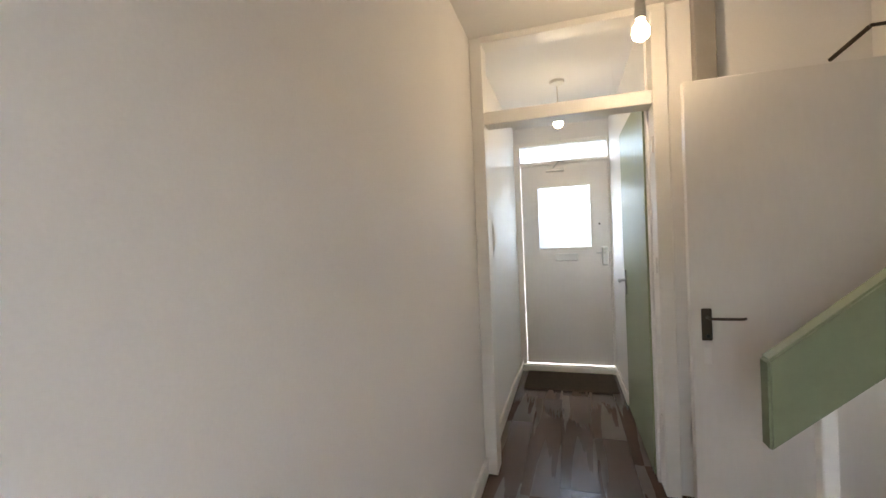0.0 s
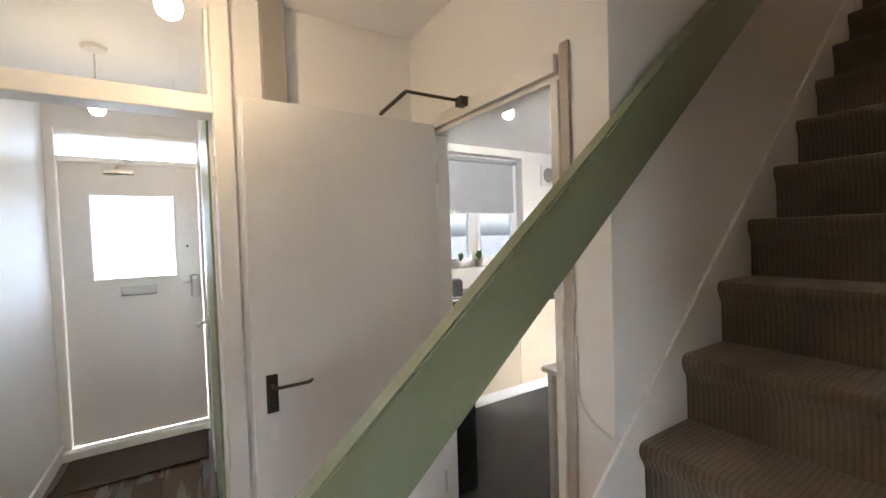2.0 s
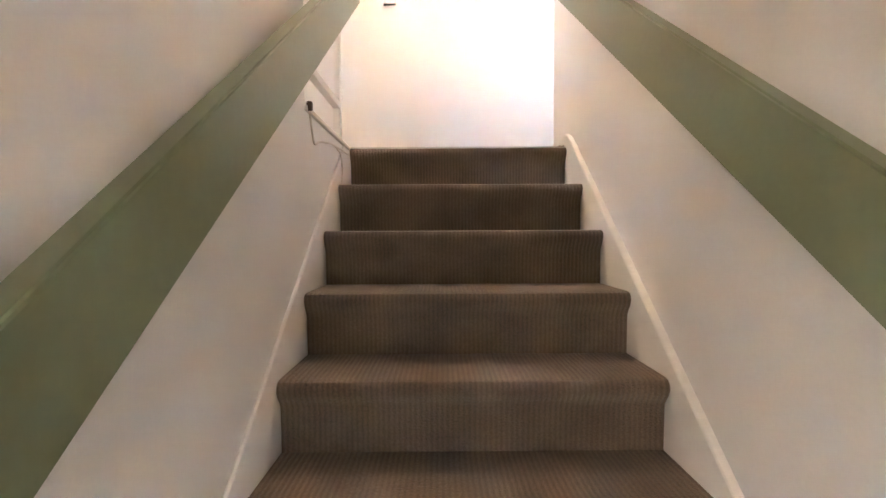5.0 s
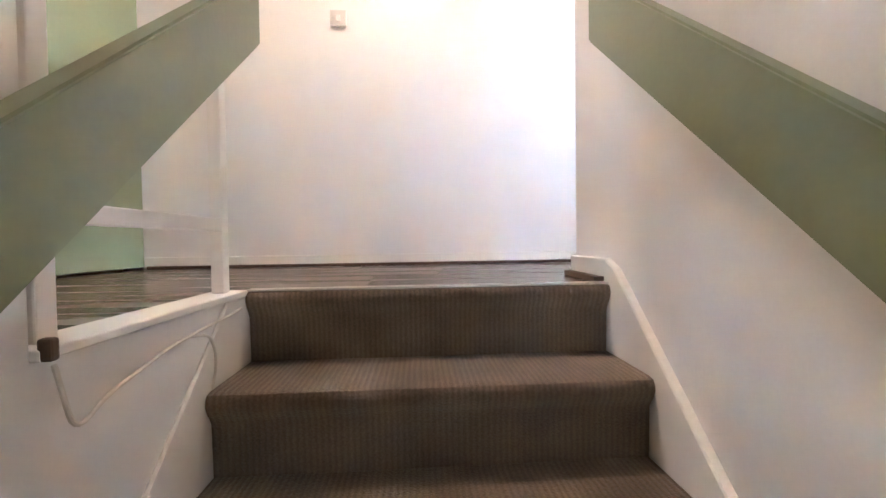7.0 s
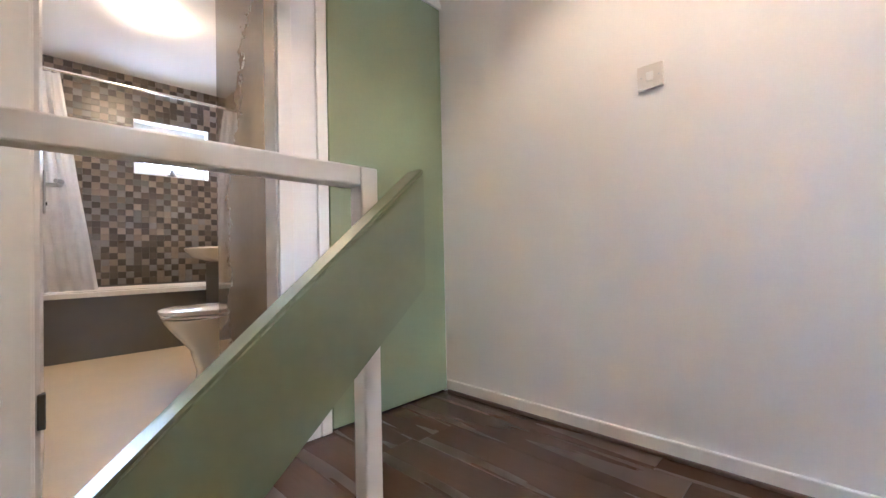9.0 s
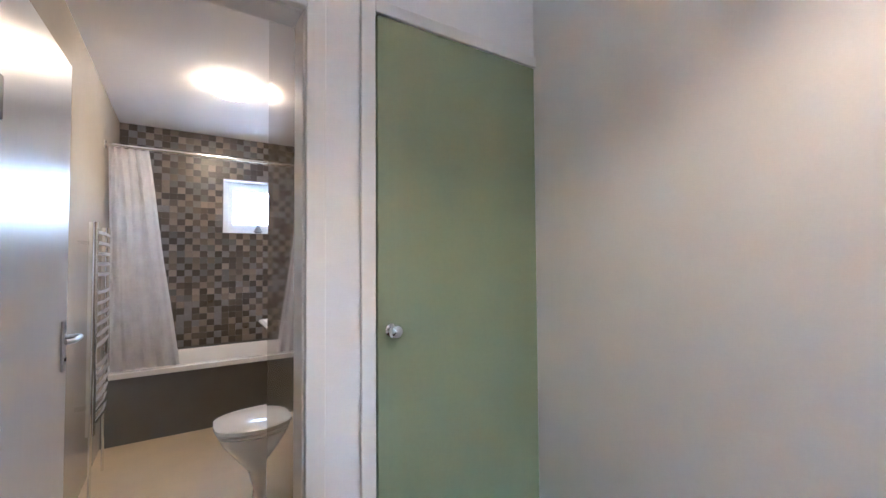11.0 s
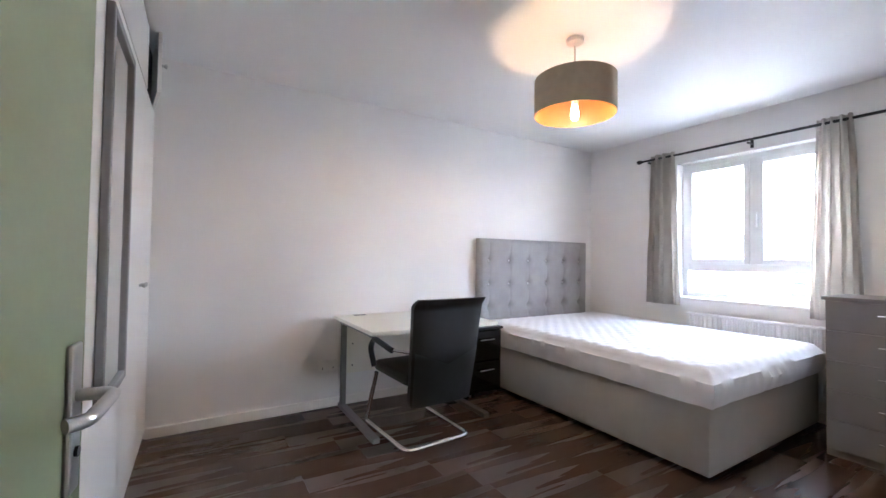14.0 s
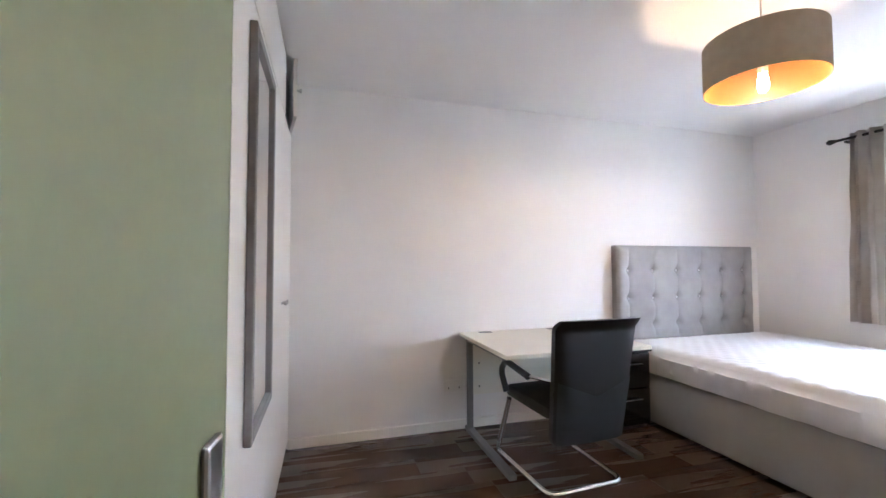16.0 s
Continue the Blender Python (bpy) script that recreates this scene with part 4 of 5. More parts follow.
def chest():
    c = thing("chest_of_drawers", "grey chest of five drawers with slim metal handles", "chest of drawers", (-1.585, 3.775, 0))
    w, dp, h = 0.8, 0.44, 0.985
    part("carcass", bx(0.0, 0.018, 0.0, w, dp, h - 0.022, bevel=0.003), CHESTGREY, c)
    part("top", bx(-0.012, -0.01, h - 0.0215, w + 0.012, dp, h, bevel=0.003), CHESTGREY, c)
    dh = (h - 0.07) / 5
    for k in range(5):
        z = 0.045 + dh * k
        d = part("drawer", bx(0.006, 0.0, z + 0.003, w - 0.006, 0.0175, z + dh - 0.003, bevel=0.002), CHESTGREY, c)
        bm = bmesh.new()
        zz = z + dh * 0.62
        tube(bm, [(0.24, 0.0, zz), (0.24, -0.022, zz), (w - 0.24, -0.022, zz), (w - 0.24, 0.0, zz)], 0.005, 8)
        part("handle", bm, CHROME, d, "slim metal bar handle", smooth=True)


chest()


def curtain(name, x0, x1, y, z0, z1, folds, label, mt, lean=0.0, amp=0.035, category="curtain", flare=0.05):
    bm = bmesh.new()
    nx, nz = folds * 12, 22
    g = {}
    for i in range(nx + 1):
        for j in range(nz + 1):
            u, v = i / nx, j / nz
            a = amp * (0.8 + 0.3 * math.sin(i * 0.7)) * (1 - 0.25 * v)
            x = x0 + (x1 - x0) * u + flare * (1 - v) * (u - 0.5) * 2 + 0.01 * noise.noise((u * 5, v * 3, x0)) + lean * (1 - v)
            g[i, j] = bm.verts.new((x, y + a * math.sin(u * folds * 2 * math.pi) + 0.012 * noise.noise((u * 8, v * 4, 7)), z0 + (z1 - z0) * v))
    for i in range(nx):
        for j in range(nz):
            bm.faces.new((g[i, j], g[i + 1, j], g[i + 1, j + 1], g[i, j + 1]))
    bmesh.ops.solidify(bm, geom=list(bm.faces), thickness=0.003)
    ob = part(name, bm, mt, smooth=True)
    return tagged(ob, label, category)


CY = BN - 0.085
cr = thing("curtain_rod", "black metal curtain rod with round finials over the window", "curtain rod")
bm = bmesh.new()
tube(bm, [(-3.16, CY, 2.225), (-1.05, CY, 2.225)], 0.011, 12)
part("rod", bm, BLACK, cr, smooth=True)
for x, s in ((-3.16, -1), (-1.05, 1)):
    part("finial", lathe(bmesh.new(), [(0.011, 0), (0.014, 0.01), (0.02, 0.03), (0.022, 0.045), (0.014, 0.06), (0, 0.064)], (0, 0, 0), 14), BLACK, cr, smooth=True).matrix_basis = pose(x, CY, 2.225, 0, 90 * s, 0)
for x in (-3.10, -2.22, -1.1):
    part("bracket", boxes((x - 0.006, CY, 2.195, x + 0.006, BN, 2.21), (x - 0.012, BN - 0.006, 2.17, x + 0.012, BN, 2.24)), BLACK, cr)
curtain("curtain", -3.07, -2.83, CY, 0.775, 2.262, 3, "taupe eyelet curtain drawn aside at the window", CURTAIN)
curtain("curtain", -1.775, -1.575, CY, 0.775, 2.262, 4, "taupe eyelet curtain drawn aside at the window", CURTAIN)


def upvc_window(name, x0, x1, z0, z1, y, mull, transom, label, frost=False, glazing=None):
    w = thing(name, label, "window", (0, 0, 0))
    w["kind"] = "structure"
    f = 0.05
    part("window_frame", boxes((x0, y, z0, x0 + f, y + 0.07, z1), (x1 - f, y, z0, x1, y + 0.07, z1), (x0 + f, y, z1 - f, x1 - f, y + 0.07, z1), (x0 + f, y, z0, x1 - f, y + 0.07, z0 + f), bevel=0.004), UPVC, w)
    if transom:
        part("transom", bx(x0 + f, y + 0.001, transom - 0.035, x1 - f, y + 0.069, transom + 0.035, bevel=0.004), UPVC, w)
    cells = []
    zb = transom + 0.035 if transom else z0 + f
    xs = [x0 + f] + ([mull - 0.03, mull + 0.03] if mull else []) + [x1 - f]
    if mull:
        part("mullion", bx(mull - 0.03, y + 0.002, zb, mull + 0.03, y + 0.068, z1 - f, bevel=0.004), UPVC, w)
    for a, b2 in zip(xs[0::2], xs[1::2]):
        s = 0.045
        sash = part("sash", boxes((a, y - 0.012, zb, a + s, y + 0.05, z1 - f), (b2 - s, y - 0.012, zb, b2, y + 0.05, z1 - f), (a + s, y - 0.012, z1 - f - s, b2 - s, y + 0.05, z1 - f), (a + s, y - 0.012, zb, b2 - s, y + 0.05, zb + s), bevel=0.004), UPVC, w)
        cells.append((a + s, b2 - s, zb + s, z1 - f - s, sash))
    if transom:
        cells.append((x0 + f, x1 - f, z0 + f, transom - 0.035, w))
    for a, b2, c, d, par in cells:
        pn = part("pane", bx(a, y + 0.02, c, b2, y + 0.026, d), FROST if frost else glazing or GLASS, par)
        pn.visible_shadow = False
    return w


bwn = upvc_window("window_bedroom", -2.85, -1.65, 0.855, 2.15, BN + 0.10, -2.25, 1.14, "white plastic casement window with a fixed lower light")
part("handle", boxes((-2.235, BN + 0.06, 1.50, -2.215, BN + 0.09, 1.62), (-2.238, BN + 0.045, 1.52, -2.212, BN + 0.06, 1.55), bevel=0.004), UPVC, bwn)
part("trickle_vent", bx(-2.74, BN + 0.088, 2.105, -2.36, BN + 0.1, 2.13, bevel=0.003), UPVC, bwn)
setting("window_sill_bedroom", bx(-2.87, BN - 0.03, 0.83, -1.63, BN + 0.1, 0.855, bevel=0.005), TRIM, "white painted window sill")


def radiator():
    r = thing("radiator", "white ribbed panel radiator under the window", "radiator", (-2.72, BN - 0.09, 0.18))
    bm = bmesh.new()
    n = 28
    pts = []
    w, h = 1.08, 0.54
    for k in range(n):
        x = w * k / n
        pts += [(x, 0.0), (x + w / n * 0.35, 0.0), (x + w / n * 0.5, -0.012), (x + w / n * 0.85, -0.012)]
    pts += [(w, 0.0), (w, 0.04), (0, 0.04)]
    prism(bm, pts, "z", 0.02, h - 0.02)
    part("panel", bm, UPVC, r)
    part("top_grille", bx(-0.005, -0.014, h - 0.02, w + 0.005, 0.06, h, bevel=0.004), UPVC, r)
    part("lower_edge", bx(0, -0.012, 0, w, 0.04, 0.0195, bevel=0.003), UPVC, r)
    for bx0 in (0.15, 0.9):
        part("bracket", bx(bx0, 0.04, 0.1, bx0 + 0.04, 0.089, 0.4), UPVC, r)
    bm = bmesh.new()
    tube(bm, [(w + 0.005, 0.02, 0.03), (w + 0.04, 0.02, 0.03), (w + 0.04, 0.02, -0.178)], 0.008, 8)
    part("pipe", bm, UPVC, r)


radiator()


def socket_plate(name, at, label):
    s = thing(name, label, "socket", at)
    part("plate", bx(0, -0.073, -0.043, 0.009, 0.073, 0.043, bevel=0.003), PLASTIC, s)
    for yy in (-0.042, 0.042):
        part("switch", bx(0.009, yy - 0.008, 0.012, 0.012, yy + 0.008, 0.03), PLASTIC, s)
        part("pin_hole", bx(0.0088, yy - 0.003, -0.025, 0.0094, yy + 0.003, -0.01), BLACK, s)


socket_plate("wall_socket", (BW, 1.295, 0.325), "white double wall socket beside the desk")


# fitted wardrobe along the south side
def wardrobe():
    w = thing("fitted_wardrobe", "white fitted wardrobe with cupboards above and small knobs", "wardrobe", (0, 0, 0))
    x0, x1 = BW, -1.06
    part("carcass", boxes((x0, 0.101, 0, x1, WARDY - 0.022, 2.12), (-3.47, 0.101, 2.12, x1, WARDY - 0.022, UC)), TRIM, w)
    # dark sheet in place of real shade behind the ajar door
    part("cavity_shade", bx(x0, 0.1005, 2.12, -3.47, 0.104, UC), JOINT_AND_SHADE, w, "dark sheet standing in for shade inside the open cupboard")
    part("plinth", bx(x0 + 0.017, WARDY - 0.03, 0.0, x1, WARDY - 0.012, 0.06), TRIM, w)
    bounds = [(x0 + 0.005, -3.402), (-3.398, -2.80), (-2.855, -1.065)]
    for k, (a, b2) in enumerate(bounds):
        d = part("door", bx(a, WARDY - 0.02, 0.062, b2, WARDY, 2.115, bevel=0.002), TRIM, w)
        if k < 2:
            kx = -3.44 if k == 0 else -3.36
            part("knob", lathe(bmesh.new(), [(0.008, 0), (0.006, 0.012), (0.013, 0.02), (0.013, 0.028), (0, 0.032)], (0, 0, 0), 14), STEEL, d, smooth=True).matrix_basis = pose(kx, WARDY, 1.02, -90, 0, 0)
    part("upper_door", bx(-3.46, WARDY - 0.02, 2.125, -2.80, WARDY, UC - 0.01, bevel=0.002), TRIM, w)
    part("upper_door", bx(-2.855, WARDY - 0.02, 2.125, -1.065, WARDY, UC - 0.01, bevel=0.002), TRIM, w)
    ajar = part("upper_door", bx(0.0, -0.02, 2.125, 0.395, 0.0, UC - 0.01, bevel=0.002), TRIM, w, "small cupboard door standing ajar")
    ajar.matrix_basis = pose(x0 + 0.01, WARDY, 0, 0, 0, 9)
    part("knob", lathe(bmesh.new(), [(0.008, 0), (0.006, 0.012), (0.013, 0.02), (0.013, 0.028), (0, 0.032)], (0, 0, 0), 14), STEEL, ajar, smooth=True).matrix_basis = pose(0.36, 0.0, 2.3, -90, 0, 0)


wardrobe()
mr = thing("wall_mirror", "tall mirror in a grey frame fixed to the wardrobe", "mirror", (-2.526, WARDY + 0.002, 1.34))
hw, hh, f = 0.241, 0.66, 0.035
part("frame", boxes((-hw, 0, -hh, -hw + f, 0.024, hh), (hw - f, 0, -hh, hw, 0.024, hh), (-hw + f, 0, hh - f, hw - f, 0.024, hh), (-hw + f, 0, -hh, hw - f, 0.024, -hh + f), bevel=0.004), MIRFRAME, mr)
part("glass", bx(-hw + f, 0.004, -hh + f, hw - f, 0.012, hh - f), MIRROR, mr, "silvered mirror glass")


# ---- bathroom ----
setting("wall_bathroom_west", bx(TW, NW + 0.1, 0, TW + 0.012, TN, UC), CREAMTILE, "polished cream tiled bathroom wall")


def bathtub():
    b = thing("bathtub", "white bath with a dark grey side panel", "bathtub", (0, 0, 0))
    x0, x1, y0, y1 = TW + 0.014, TE - 0.002, 3.46, TN - 0.03
    bm = bmesh.new()
    def loop(dx, dy, z, r):
        pts = []
        for cx, cy, a0 in ((x1 - dx - r, y1 - dy - r, 0), (x0 + dx + r, y1 - dy - r, 90), (x0 + dx + r, y0 + dy + r, 180), (x1 - dx - r, y0 + dy + r, 270)):
            for k in range(5):
                a = radians(a0 + 22.5 * k)
                pts.append(bm.verts.new((cx + r * math.cos(a), cy + r * math.sin(a), z)))
        return pts
    rows = [loop(0, 0, 0.465, 0.02), loop(0, 0, 0.50, 0.02), loop(0.006, 0.006, 0.506, 0.02), loop(0.05, 0.05, 0.506, 0.08), loop(0.06, 0.06, 0.495, 0.08), loop(0.10, 0.09, 0.30, 0.12), loop(0.2, 0.15, 0.17, 0.12)]
    for a, c in zip(rows, rows[1:]):
        for k in range(20):
            bm.faces.new((a[k], a[(k + 1) % 20], c[(k + 1) % 20], c[k]))
    bm.faces.new(rows[-1])
    part("tub", bm, PORCELAIN, b, smooth=True)
    part("side_panel", bx(x0, y0 + 0.012, 0.0, x1, y0 + 0.03, 0.464), BATHPANEL, b, "dark grey bath panel")


bathtub()
rl = thing("shower_rail", "chrome shower curtain rail across the bath", "shower rail")
bm = bmesh.new()
tube(bm, [(TW + 0.012, 3.45, 2.11), (TE, 3.45, 2.11)], 0.012, 12)
part("rail", bm, CHROME, rl, smooth=True)
part("flange", boxes((TW + 0.012, 3.425, 2.085, TW + 0.022, 3.475, 2.135), bevel=0.004), CHROME, rl)
curtain("shower_curtain", -0.53, -0.30, 3.47, 0.52, 2.10, 5, "white patterned shower curtain bunched at the bath end", SHOWER, lean=0.12, amp=0.016, category="shower curtain", flare=0.09)


def towel_rail():
    t = thing("towel_rail", "chrome ladder towel radiator on the bathroom wall", "towel radiator", (0, 0, 0))
    x = TW + 0.075
    for y in (2.68, 3.10):
        bm = bmesh.new()
        tube(bm, [(x, y, 0.36), (x, y, 1.50)], 0.021, 12)
        part("upright", bm, CHROME, t, smooth=True)
    for k in range(18):
        z = 0.42 + 0.058 * k + (0.06 if k > 5 else 0) + (0.04 if k > 11 else 0)
        if z > 1.48:
            break
        bm = bmesh.new()
        tube(bm, [(x + 0.01, 2.68, z), (x + 0.022, 2.89, z), (x + 0.01, 3.10, z)], 0.0125, 8)
        part("rung", bm, CHROME, t, smooth=True)
    for y in (2.68, 3.10):
        for z in (0.5, 1.38):
            part("wall_bracket", bx(TW + 0.012, y - 0.01, z, x, y + 0.01, z + 0.02), CHROME, t)
        bm = bmesh.new()
        tube(bm, [(x, y, 0.36), (x, y, 0.0)], 0.008, 8)
        part("pipe", bm, CHROME, t, smooth=True)


towel_rail()


def toilet():
    t = thing("toilet", "white close-to-wall toilet with a closed lid", "toilet", (0.72, 2.25, 0))
    # front looks along -x
    def oval(bm, z, front, half, rear=0.0, n=28):
        pts = []
        for k in range(n):
            a = 2 * math.pi * k / n
            c, s = math.cos(a), math.sin(a)
            x = -front / 2 + rear / 2 - (front + rear) / 2 * math.copysign(abs(c) ** 0.75, c)
            y = half * math.copysign(abs(s) ** 0.6, s)
            pts.append(bm.verts.new((x, y, z)))
        return pts
    def stack(levels):
        bm = bmesh.new()
        rows = [oval(bm, *lv) for lv in levels]
        for a, c in zip(rows, rows[1:]):
            for k in range(len(a)):
                bm.faces.new((a[k], a[(k + 1) % len(a)], c[(k + 1) % len(a)], c[k]))
        bm.faces.new(rows[0][::-1])
        bm.faces.new(rows[-1])
        return bm
    part("pan", stack([(0.0, 0.47, 0.125), (0.05, 0.465, 0.122), (0.18, 0.50, 0.135), (0.28, 0.58, 0.165), (0.35, 0.63, 0.18), (0.385, 0.645, 0.185)]), PORCELAIN, t, smooth=True)
    part("seat", stack([(0.388, 0.64, 0.182), (0.392, 0.65, 0.187), (0.402, 0.65, 0.187), (0.406, 0.645, 0.183)]), PORCELAIN, t, smooth=True)
    part("lid", stack([(0.409, 0.65, 0.187), (0.414, 0.66, 0.192), (0.432, 0.66, 0.192), (0.44, 0.64, 0.178)]), PORCELAIN, t, smooth=True)


toilet()
tagged(part("cistern_unit", bx(0.725, 1.862, 0.0, TE - 0.001, 2.72, 0.86, bevel=0.004), BATHPANEL), "dark grey boxed cistern unit behind the toilet", "bathroom unit")


def vanity():
    v = thing("vanity_basin", "white basin on a dark grey vanity unit", "vanity unit", (0, 0, 0))
    part("cabinet", bx(0.60, 2.78, 0.0, TE - 0.001, 3.34, 0.71, bevel=0.004), BATHPANEL, v, "dark grey cabinet")
    bm = bmesh.new()
    x0, x1, y0, y1 = 0.42, TE - 0.002, 2.76, 3.36
    def ring(dx, dy, z, r):
        pts = []
        for cx, cy, a0 in ((x1 - dx - r, y1 - dy - r, 0), (x0 + dx + r, y1 - dy - r, 90), (x0 + dx + r, y0 + dy + r, 180), (x1 - dx - r, y0 + dy + r, 270)):
            for k in range(5):
                a = radians(a0 + 22.5 * k)
                pts.append(bm.verts.new((cx + r * math.cos(a), cy + r * math.sin(a), z)))
        return pts
    rows = [ring(0.16, 0.1, 0.712, 0.08), ring(0.05, 0.04, 0.75, 0.1), ring(0.0, 0.0, 0.815, 0.1), ring(0.004, 0.004, 0.825, 0.1), ring(0.03, 0.03, 0.825, 0.09), ring(0.06, 0.06, 0.79, 0.09), ring(0.16, 0.14, 0.745, 0.08)]
    for a, c in zip(rows, rows[1:]):
        for k in range(20):
            bm.faces.new((a[k], a[(k + 1) % 20], c[(k + 1) % 20], c[k]))
    bm.faces.new(rows[0][::-1])
    bm.faces.new(rows[-1])
    part("basin", bm, PORCELAIN, v, smooth=True)
    bm = bmesh.new()
    tube(bm, arc([(0.98, 3.06, 0.824), (0.98, 3.06, 0.95), (0.85, 3.06, 0.93)], 0.04), 0.014, 10)
    part("tap", bm, CHROME, v, smooth=True)


vanity()
mc = thing("mirror_cabinet", "white mirrored cabinet over the basin", "bathroom cabinet", (0, 0, 0))
part("body", bx(TE - 0.15, 2.80, 1.15, TE - 0.001, 3.32, 1.85, bevel=0.003), PLASTIC, mc)
part("mirror_door", bx(TE - 0.157, 2.805, 1.155, TE - 0.151, 3.315, 1.845), MIRROR, mc)
lt = thing("ceiling_light", "round glowing opal ceiling light in the bathroom", "ceiling light", (0.19, 2.94, 0))
part("base", lathe(bmesh.new(), [(0.115, UC - 0.001), (0.115, UC - 0.018), (0.11, UC - 0.024)], seg=40), PLASTIC, lt, smooth=True)
dm = part("diffuser", lathe(bmesh.new(), [(0.116, UC - 0.012), (0.127, UC - 0.016), (0.127, UC - 0.03), (0.112, UC - 0.048), (0.07, UC - 0.062), (0.03, UC - 0.071), (0, UC - 0.073)], seg=40), DOME, lt, "glowing opal glass dome", smooth=True)
upvc_window("window_bathroom", 0.24, 0.876, 1.565, 2.085, TN + 0.11, None, None, "small white plastic bathroom window with obscure glass", True)
bt = thing("sill_ornament", "small grey ornament on the bathroom sill", "ornament", (0.56, TN + 0.06, 1.567))
part("body", lathe(bmesh.new(), [(0.025, 0.0), (0.04, 0.02), (0.03, 0.05), (0.016, 0.07), (0.02, 0.085), (0, 0.09)], seg=14), GREYMETAL, bt, smooth=True)
setting("window_reveal_bathroom", boxes((0.24, TN - 0.008, 1.565, 0.247, TN + 0.11, 2.085), (0.869, TN - 0.008, 1.565, 0.876, TN + 0.11, 2.085), (0.247, TN - 0.008, 2.078, 0.869, TN + 0.11, 2.085), (0.247, TN - 0.008, 1.565, 0.869, TN + 0.11, 1.567)), UPVC, "white plastic window reveal")

# daylight reaches the landing from this side; the unseen window itself is added
upvc_window("window_landing_added", 0.34, 0.88, 1.05, 1.78, -3.08, None, None, "added unseen white plastic window with obscure glass lighting the landing", True)
# added window, out of view, that brightens the hall from the south
upvc_window("window_hall_added", -3.6, -3.1, G + 1.0, G + 1.75, -1.98, None, None, "added unseen white plastic window with obscure glass lighting the hall", True)

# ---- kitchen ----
# kitchen panes use the darkened glass to dim the view outside
kw = upvc_window("window_kitchen", -1.27, 0.2, -1.56, -0.38, 2.85, -0.42, None, "white plastic kitchen window half covered by a blind", glazing=DIMGLASS)
setting("window_sill_kitchen", bx(-1.29, 2.70, -1.585, 0.22, 2.85, -1.56, bevel=0.005), TRIM, "white kitchen window sill")
bl = thing("roller_blind", "grey roller blind half drawn over the kitchen window", "roller blind")
part("fabric", bx(-1.22, 2.752, -0.995, 0.06, 2.755, -0.455), BLIND, bl)
bm = bmesh.new()
tube(bm, [(-1.24, 2.742, -0.45), (0.08, 2.742, -0.45)], 0.022, 12)
part("roller", bm, BLIND, bl, smooth=True)
part("bottom_bar", bx(-1.22, 2.748, -1.01, 0.06, 2.758, -0.996, bevel=0.002), UPVC, bl)
vt = thing("extractor_fan", "round white wall extractor fan in the kitchen", "extractor fan", (0.59, 2.75, -0.555))
part("body", bx(-0.12, -0.03, -0.12, 0.12, 0, 0.12, bevel=0.01), PLASTIC, vt)
part("grille", lathe(bmesh.new(), [(0.085, 0), (0.08, 0.01), (0.03, 0.014), (0, 0.014)], (0, 0, 0), 24), GREYBOX, vt, smooth=True).matrix_basis = pose(0, -0.03, 0, 90, 0, 0)


def kitchen_unit(x0, x1):
    u = thing("base_cabinet", "cream kitchen base unit below the dark worktop", "kitchen unit", (x0, 1.87, G), group="kitchen base units")
    w = x1 - x0
    part("carcass", bx(0.001, 0.02, 0.105, w - 0.001, 0.58, 0.79), KUNIT, u)
    part("plinth", bx(0.001, 0.05, 0.0, w - 0.001, 0.07, 0.1045), UPVC, u, "white plinth")
    part("drawer_front", bx(0.003, 0, 0.665, w - 0.003, 0.0195, 0.786, bevel=0.003), KUNIT, u)
    d = part("door", bx(0.003, 0, 0.108, w - 0.003, 0.0195, 0.659, bevel=0.003), KUNIT, u)
    bm = bmesh.new()
    tube(bm, [(w - 0.05, 0, 0.5), (w - 0.05, -0.025, 0.5), (w - 0.05, -0.025, 0.62), (w - 0.05, 0, 0.62)], 0.005, 8)
    part("handle", bm, STEEL, d, smooth=True)


for ua, ub in ((-1.158, -0.696), (-0.696, -0.234), (-0.234, 0.23), (0.23, 0.69), (0.69, 1.09)):
    kitchen_unit(ua, ub)
bm = bmesh.new()
prism(bm, [(-2.013, 1.635), (-1.375, 1.635), (-1.375, 1.84), (1.098, 1.84), (1.098, 2.748), (-2.013, 2.748)], "z", G + 0.791, G + 0.828)
bmesh.ops.bevel(bm, geom=list(bm.edges), offset=0.005, segments=2, affect="EDGES")
tagged(part("worktop", bm, WORKTOP), "dark worktop running round the kitchen corner", "worktop")
ep = thing("corner_cabinet", "white kitchen corner unit with a panelled end", "kitchen unit", (0, 0, 0))
part("carcass", bx(-2.012, 1.69, G + 0.105, -1.39, 2.45, G + 0.79), UPVC, ep)
part("end_panel", bx(-2.012, 1.66, G + 0.0, -1.382, 1.689, G + 0.79, bevel=0.003), UPVC, ep, "white end panel")
part("plinth", bx(-2.0, 1.70, G, -1.43, 2.4, G + 0.104), UPVC, ep)
snk = thing("sink_unit", "stainless sink with a draining board", "sink", (-0.55, 1.93, G + 0.828))
part("drainer", boxes((0, 0, 0.0, 0.8, 0.45, 0.008), bevel=0.003), CHROME, snk)
bm = bmesh.new()
tube(bm, arc([(0.5, 0.42, 0.0), (0.5, 0.42, 0.25), (0.5, 0.25, 0.25), (0.5, 0.25, 0.2)], 0.06), 0.012, 10)
part("tap", bm, CHROME, snk, smooth=True)


